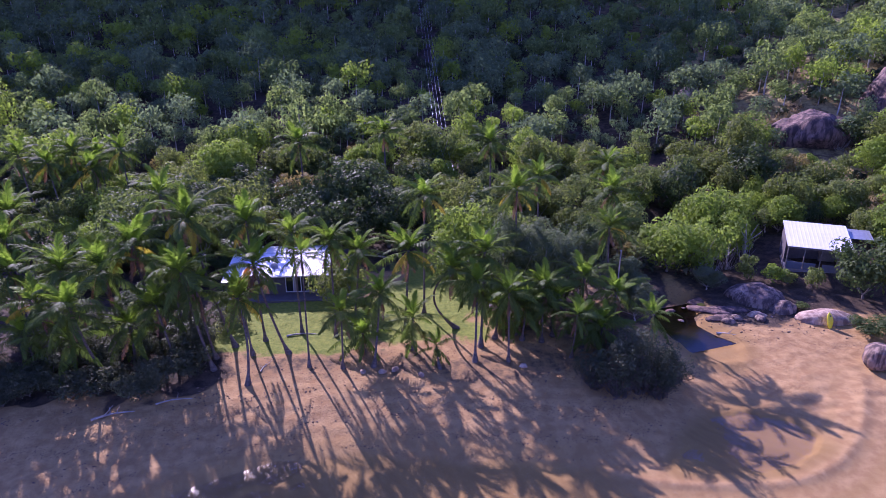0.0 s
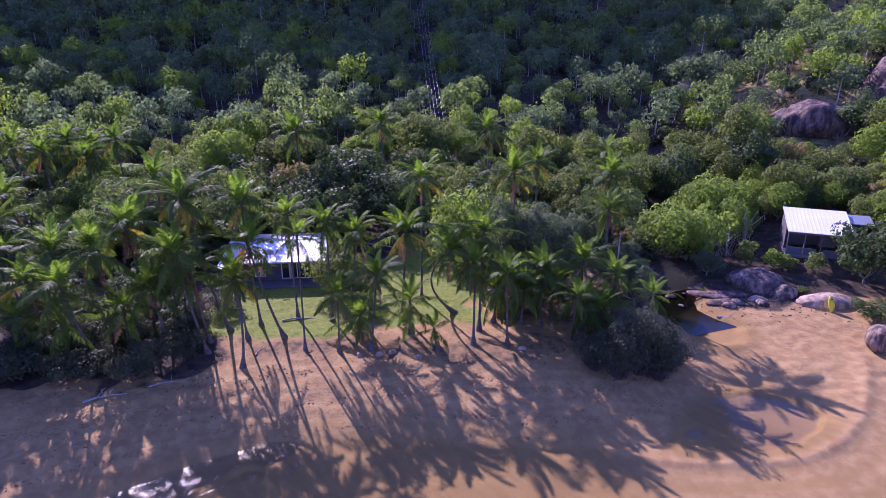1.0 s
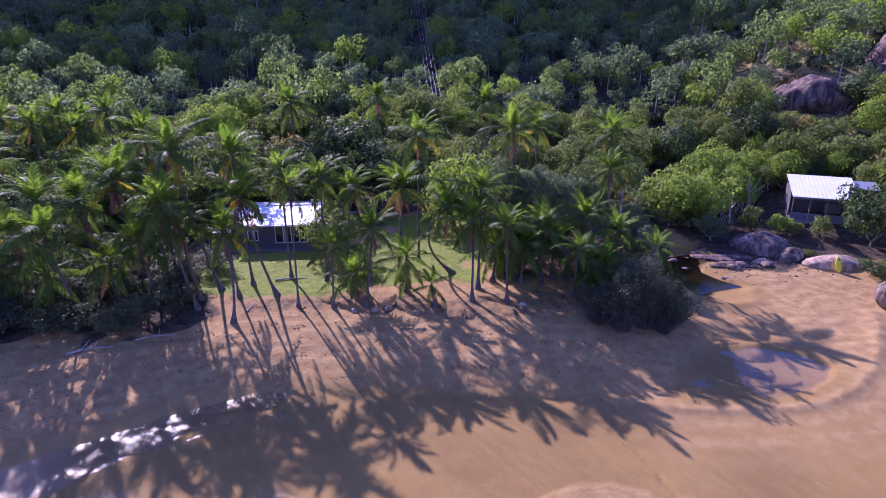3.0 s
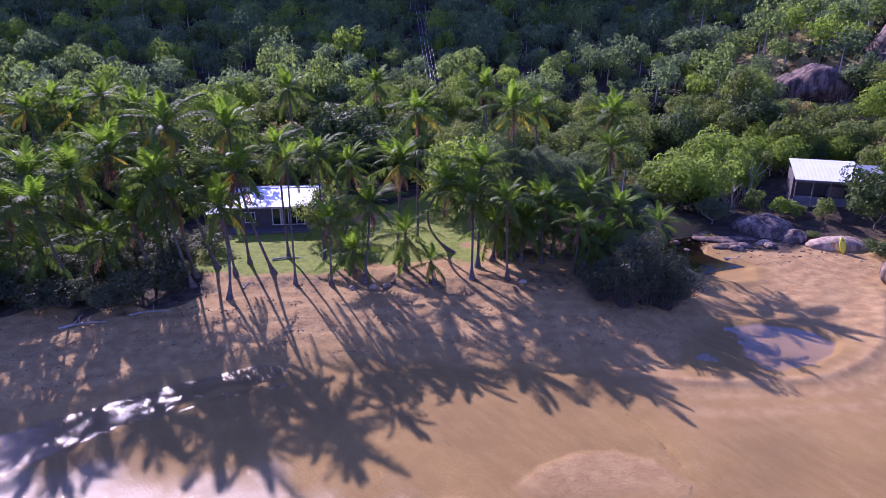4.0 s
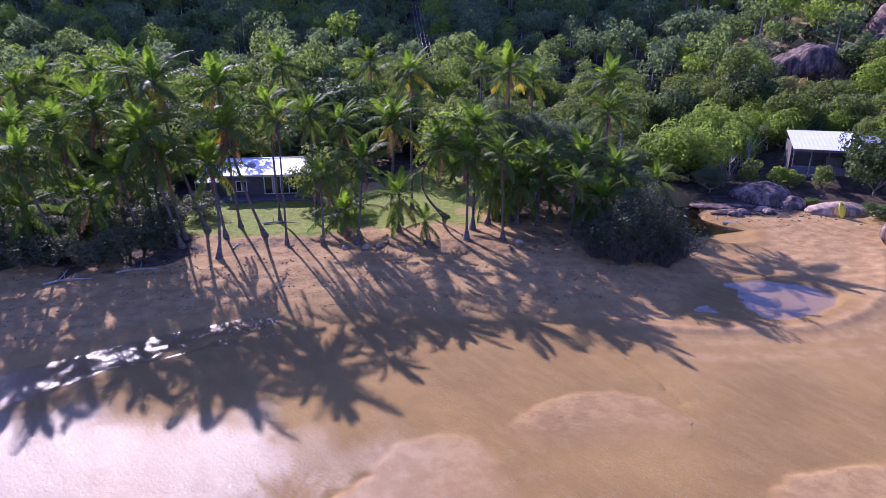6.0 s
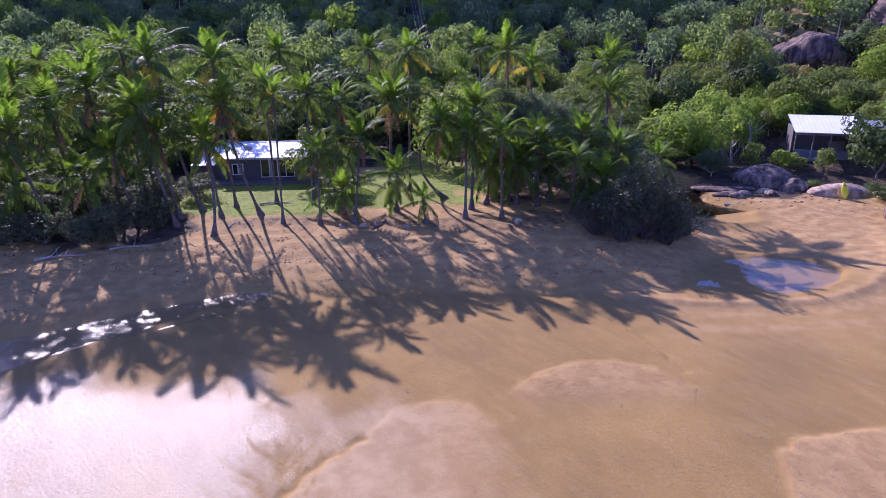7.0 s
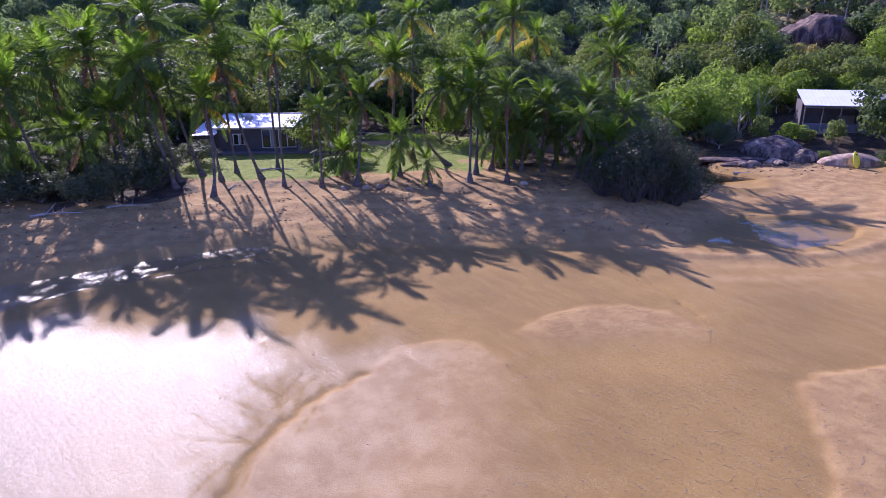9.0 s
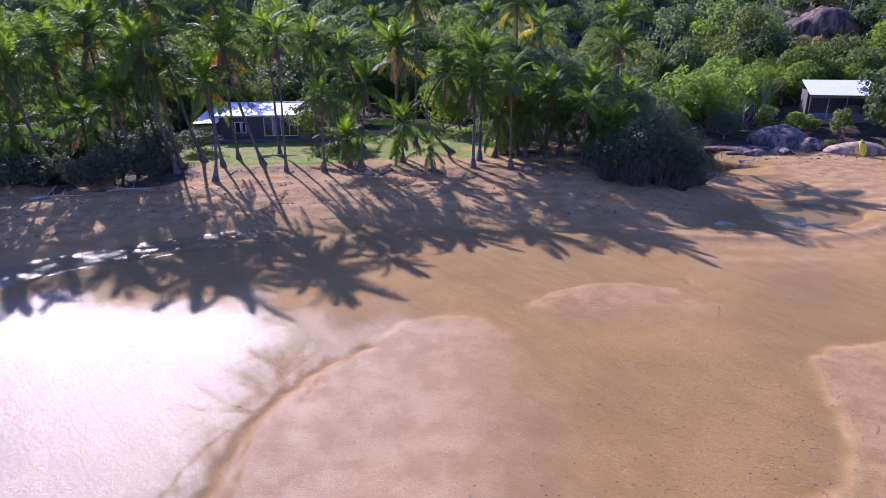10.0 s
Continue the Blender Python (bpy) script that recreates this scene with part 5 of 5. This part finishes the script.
wire((-0.6 + 0.9, 127.8, pz + 6.4), (2.0, 108, 9.3), 0.6, "service wire running down through the trees", 0.012)
post = thing("post", "slim pale timber post among the she-oaks", "post", pose(20.7, 66.6, lz(20.7, 66.6)))
v, f = tube([(0, 0, -0.3), (0, 0, 4), (0.05, 0, 8.3)], [0.09, 0.08, 0.07], 7)
hang("shaft", mesh_of("shaft", v, f, M_STICK, True), post)
part("cap", box(-0.1, 0.15, -0.1, 0.1, 8.28, 8.36, 0.01), M_STEEL, post)


# ---- the mangrove bush at the water's edge ----
def stems(r, n, spread, height, rad, droop=0.0):
    out = []
    for k in range(n):
        a, q = r.uniform(0, 6.28), r.uniform(0.1, 1) ** 0.6
        s = np.linspace(0, 1, 6)[:, None]
        d = np.array([math.cos(a) * spread * q, math.sin(a) * spread * q, height * r.uniform(0.55, 1.0) * (1.15 - 0.5 * q)])
        o = np.array([math.cos(a), math.sin(a), 0]) * 0.35 * spread * r.uniform(0, 1)
        pts = o + d * s + np.array([0, 0, -droop * height]) * s ** 2
        pts[1:] += r.uniform(-0.16, 0.16, (5, 3))
        out.append(tube(pts, rad * (1 - 0.75 * s[:, 0]), 4))
    return joined(out)


def mangrove(x, y, w, d, h, n, seed, label):
    r = np.random.default_rng(seed)
    top = thing("mangrove_bush", label, "bush", pose(x, y, lz(x, y) - 0.1))
    v, f = stems(r, 110, 1.15, h * 1.02, 0.022, 0.22)
    v[:, 0] *= w
    v[:, 1] *= d
    hang("tangle", mesh_of("tangle", v, f, M_DARKBARK, True), top, "bare grey tangled stems")
    v, f = crown_arrays(r, w * 1.12, h, n, 0.22, 30, slim=0.42, up=0.6)
    v[:, 1] *= d / w
    v[:, 2] -= h * 0.06
    hang("foliage", mesh_of("foliage", v, f, M_BUSH), top)


for x, y, w, d, h, n, k in ((15.0, 52.0, 1.7, 1.8, 4.0, 2000, 5), (17.0, 50.9, 1.9, 2.0, 6.0, 3600, 6), (19.2, 51.9, 1.9, 2.0, 7.4, 4200, 7), (20.9, 51.4, 1.5, 1.7, 4.6, 2200, 11), (22.3, 53.2, 1.7, 1.9, 5.6, 2600, 8)):
    mangrove(x, y, w, d, h, n, k, "dark mangrove bush with tangled stems on sand")
mangrove(23.9, 54.8, 1.9, 2.0, 3.4, 1100, 9, "low sparse mangrove bush beside the creek pool")
mangrove(19.0, 57.5, 3.0, 2.4, 4.0, 2000, 10, "dark mangrove bush behind the sand bank")


# ---- dead wood ----
def dead_tree(x, y, h, spread, n, seed, label, rad=0.07):
    r = np.random.default_rng(seed)
    top = thing("dead_tree", label, "dead tree", pose(x, y, lz(x, y) - 0.1))
    v, f = limbs_arrays(r, spread, h * 0.5, h * 0.6, rad * 1.7, 5)
    hang("trunk", mesh_of("trunk", v, f, M_STICK, True), top)
    v, f = stems(r, n, spread, h, rad * 0.5)
    hang("branchwork", mesh_of("branchwork", v, f, M_STICK, True), top)


dead_tree(43.9, 83.0, 7.2, 1.3, 16, 1, "bleached dead tree with bare forked branches", 0.10)
dead_tree(41.0, 82.0, 4.5, 1.6, 22, 2, "grey leafless thicket beside the shed")
dead_tree(38.4, 80.5, 4.2, 1.6, 22, 3, "grey leafless thicket beside the shed")
dead_tree(36.0, 79.0, 3.6, 1.5, 20, 4, "grey leafless thicket beside the shed")
dead_tree(81.5, 119.0, 6.5, 2.6, 34, 7, "grey leafless tree before the rock outcrop")
dead_tree(77.0, 117.5, 4.5, 2.4, 26, 8, "grey leafless tree before the rock outcrop")


def fallen(name, x, y, length, rad, turn, seed, label, twigs=5):
    r = np.random.default_rng(seed)
    s = np.linspace(0, 1, 8)
    pts = np.stack([length * s, 0.12 * length * np.sin(s * 2.4), rad * 0.8 + 0.05 * np.sin(s * 5)], -1)
    out = [tube(pts, rad * (1 - 0.7 * s), 6)]
    for k in range(twigs):
        q = pts[2 + k % 5]
        d = np.array([r.uniform(-0.2, 0.8), r.uniform(-0.8, 0.8), r.uniform(0.15, 0.7)]) * length * 0.33
        u = np.linspace(0, 1, 5)[:, None]
        out.append(tube(q + d * u + r.uniform(-0.05, 0.05, (5, 3)), rad * 0.4 * (1 - 0.8 * u[:, 0]), 4))
    v, f = joined(out)
    ob = new(name, mesh_of(name, v, f, M_STICK, True))
    ob.matrix_world = pose(x, y, lz(x, y), 0, 0, turn)
    return tagged(ob, label, "dead wood")


fallen("driftwood", -18.6, 54.2, 2.4, 0.07, 70, 1, "bleached dead branch lying on the sand edge", 9)
fallen("log", -17.6, 61.2, 3.6, 0.12, 4, 2, "fallen log lying across the lawn", 1)
fallen("driftwood", -27.0, 49.0, 3.2, 0.09, 15, 3, "dark driftwood on the beach bank", 3)
fallen("driftwood", -31.8, 46.6, 3.6, 0.13, 20, 4, "dark driftwood on the beach bank", 3)
fallen("log", 32.4, 64.6, 3.6, 0.14, -30, 5, "fallen log beside the creek pool", 2)
fallen("log", -14.5, 86.5, 7.5, 0.22, -18, 6, "long pale fallen trunk behind the house", 3)


# ---- small litter on the beach ----
def scatter(name, places, size, mat, label, flatten, seed):
    """Many small lumps as one mesh."""
    r = np.random.default_rng(seed)
    base = np.array([[1, 0, 0], [-1, 0, 0], [0, 1, 0], [0, -1, 0], [0, 0, 1], [0, 0, -1]], float)
    tri = np.array([[0, 2, 4], [2, 1, 4], [1, 3, 4], [3, 0, 4], [2, 0, 5], [1, 2, 5], [3, 1, 5], [0, 3, 5]])
    px, py = np.array([p[0] for p in places]), np.array([p[1] for p in places])
    pzs = land(px, py)
    n = len(px)
    sc = size * r.uniform(0.35, 1.0, n) ** 1.5
    a = r.uniform(0, 6.28, n)
    v = base[None] * np.stack([sc * r.uniform(0.7, 2.0, n), sc * r.uniform(0.6, 1.1, n), sc * flatten], -1)[:, None, :]
    v = v + r.normal(size=v.shape) * (sc * 0.15)[:, None, None]
    x = v[..., 0] * np.cos(a)[:, None] - v[..., 1] * np.sin(a)[:, None]
    y = v[..., 0] * np.sin(a)[:, None] + v[..., 1] * np.cos(a)[:, None]
    vv = np.stack([x + px[:, None], y + py[:, None], v[..., 2] + (pzs + sc * flatten * 0.3)[:, None]], -1).reshape(-1, 3)
    ff = (tri[None] + (np.arange(n) * 6)[:, None, None]).reshape(-1, 3)
    tagged(new(name, mesh_of(name, vv, ff, mat)), label, "litter", kind="stuff")


def along(n, f, spread, x0, x1, seed):
    r = np.random.default_rng(seed)
    x = r.uniform(x0, x1, n)
    y = toe(x) + f * (crest(x) - toe(x)) + r.normal(size=n) * spread + 0.5 * wave(x, x * 0, 6, seed)
    keep = wave(x, y, 2.6, seed + 60) + 0.5 * wave(x, y, 0.9, seed + 90) + r.normal(size=n) * 0.25 > 0.25
    return list(zip(x[keep], y[keep]))


M_WEED = plain("dark_seaweed", (0.055, 0.035, 0.03), 0.8, 0, 0.4, 2.0)
M_HUSK = plain("brown_husk", (0.19, 0.12, 0.075), 0.85, 0, 0.4, 2.0)
M_PEBBLE = plain("pale_coral_rubble", (0.34, 0.25, 0.17), 0.8, 0, 0.3, 2.0)
scatter("seaweed", along(900, 0.30, 0.22, -42, 22, 1) + along(700, 0.58, 0.3, -42, 22, 2) + along(500, 0.75, 0.7, -42, 24, 11) + along(420, 0.08, 0.2, -14, 24, 3), 0.075, M_WEED, "dark seaweed and leaf scraps along the tide line", 0.35, 4)
scatter("husks", along(520, 1.15, 1.9, -26, 26, 5) + along(300, 0.85, 1.2, -26, 26, 6), 0.12, M_HUSK, "coconut husks and leaf litter under the palms", 0.6, 7)
pts = [(12 + rng.normal() * 5.5, 20 + rng.normal() * 5) for k in range(3200)] + [(rng.uniform(-3, 9), 36 + rng.normal() * 3) for k in range(260)] + [(rng.uniform(-10, 22), rng.uniform(12, 40)) for k in range(1200)]
scatter("shell_grit", [p for p in pts if p[1] > 9], 0.04, M_PEBBLE, "pale shell grit and coral crumbs on wet sand", 0.5, 8)
M_MUD = plain("dark_mud_clod", (0.11, 0.075, 0.055), 0.9, 0, 0.4, 2.0)
scatter("mud_clods", along(110, 0.25, 0.5, 5, 23, 21) + along(90, 0.5, 0.7, 8, 24, 22), 0.11, M_MUD, "dark clods of mud and weed below the mangroves", 0.5, 23)
dead_pts = along(120, 0.75, 0.8, 15, 22, 9) + [(rng.uniform(31, 48), 67.6 + rng.normal() * 2.0) for k in range(420)]
scatter("wrack", dead_pts, 0.17, M_HUSK, "brown dead leaves washed up by the rocks", 0.4, 10)
scatter("wrack", along(260, 0.86, 0.45, -42, -12, 41) + along(160, 0.45, 0.4, -34, 4, 42), 0.12, M_MUD, "dark line of washed-up weed and leaves on sand", 0.4, 43)
for k, (x, y) in enumerate(((-6.2, 54.2), (-4.9, 54.6), (-8.2, 54.3), (-2.2, 53.9), (8.3, 55.3))):
    rock("stone", x, y, lz(x, y) + 0.05, 0.42, 0.32, 0.26, M_PALEROCK, "pale stone on sand under the palms", 200 + k, 40 * k, 0.25, 2, "beach stones")


def grass_tufts(name, n, region, mat, height, label, seed, blades=7):
    r = np.random.default_rng(seed)
    x, y = region(r, n)
    z = land(x, y)
    m = blades
    a = r.uniform(0, 6.28, (n, m))
    h = height * r.uniform(0.5, 1.2, (n, m))
    w = height * 0.10
    ox, oy = x[:, None] + r.normal(size=(n, m)) * height * 0.35, y[:, None] + r.normal(size=(n, m)) * height * 0.35
    lean = r.uniform(0.1, 0.6, (n, m)) * h
    c, s = np.cos(a), np.sin(a)
    zz = np.broadcast_to(z[:, None], (n, m))
    v = np.stack([np.stack([ox - s * w, oy + c * w, zz - 0.03], -1), np.stack([ox + s * w, oy - c * w, zz - 0.03], -1), np.stack([ox + c * lean, oy + s * lean, zz + h], -1)], 2).reshape(-1, 3)
    f = np.arange(n * m * 3).reshape(-1, 3)
    tagged(new(name, mesh_of(name, v, f, mat)), label, "grass", kind="stuff")


def lawn_region(r, n):
    x, y = r.uniform(-27, 2.5, n * 3), r.uniform(56.5, 86, n * 3)
    k = lawn_mask(x, y) * r.random(n * 3) > 0.35
    return x[k][:n], y[k][:n]


def dry_region(r, n):
    x, y = r.uniform(60, 108, n), r.uniform(88, 165, n)
    k = wave(x, y, 10, 11) + 0.4 * wave(x, y, 4, 12) > 0.1
    return x[k], y[k]


def safe_tufts(name, n, region, mat, height, label, seed, blades=7):
    r = np.random.default_rng(seed)
    x, y = region(r, n)
    grass_tufts(name, len(x), lambda q, k: (x, y), mat, height, label, seed + 1, blades)


safe_tufts("lawn_grass", 7000, lawn_region, M_GREENGRASS, 0.09, "short patchy green lawn grass", 51, 5)
safe_tufts("dry_grass", 5200, dry_region, M_DRYGRASS, 0.75, "straw-coloured dry grass on the hillside", 52, 7)
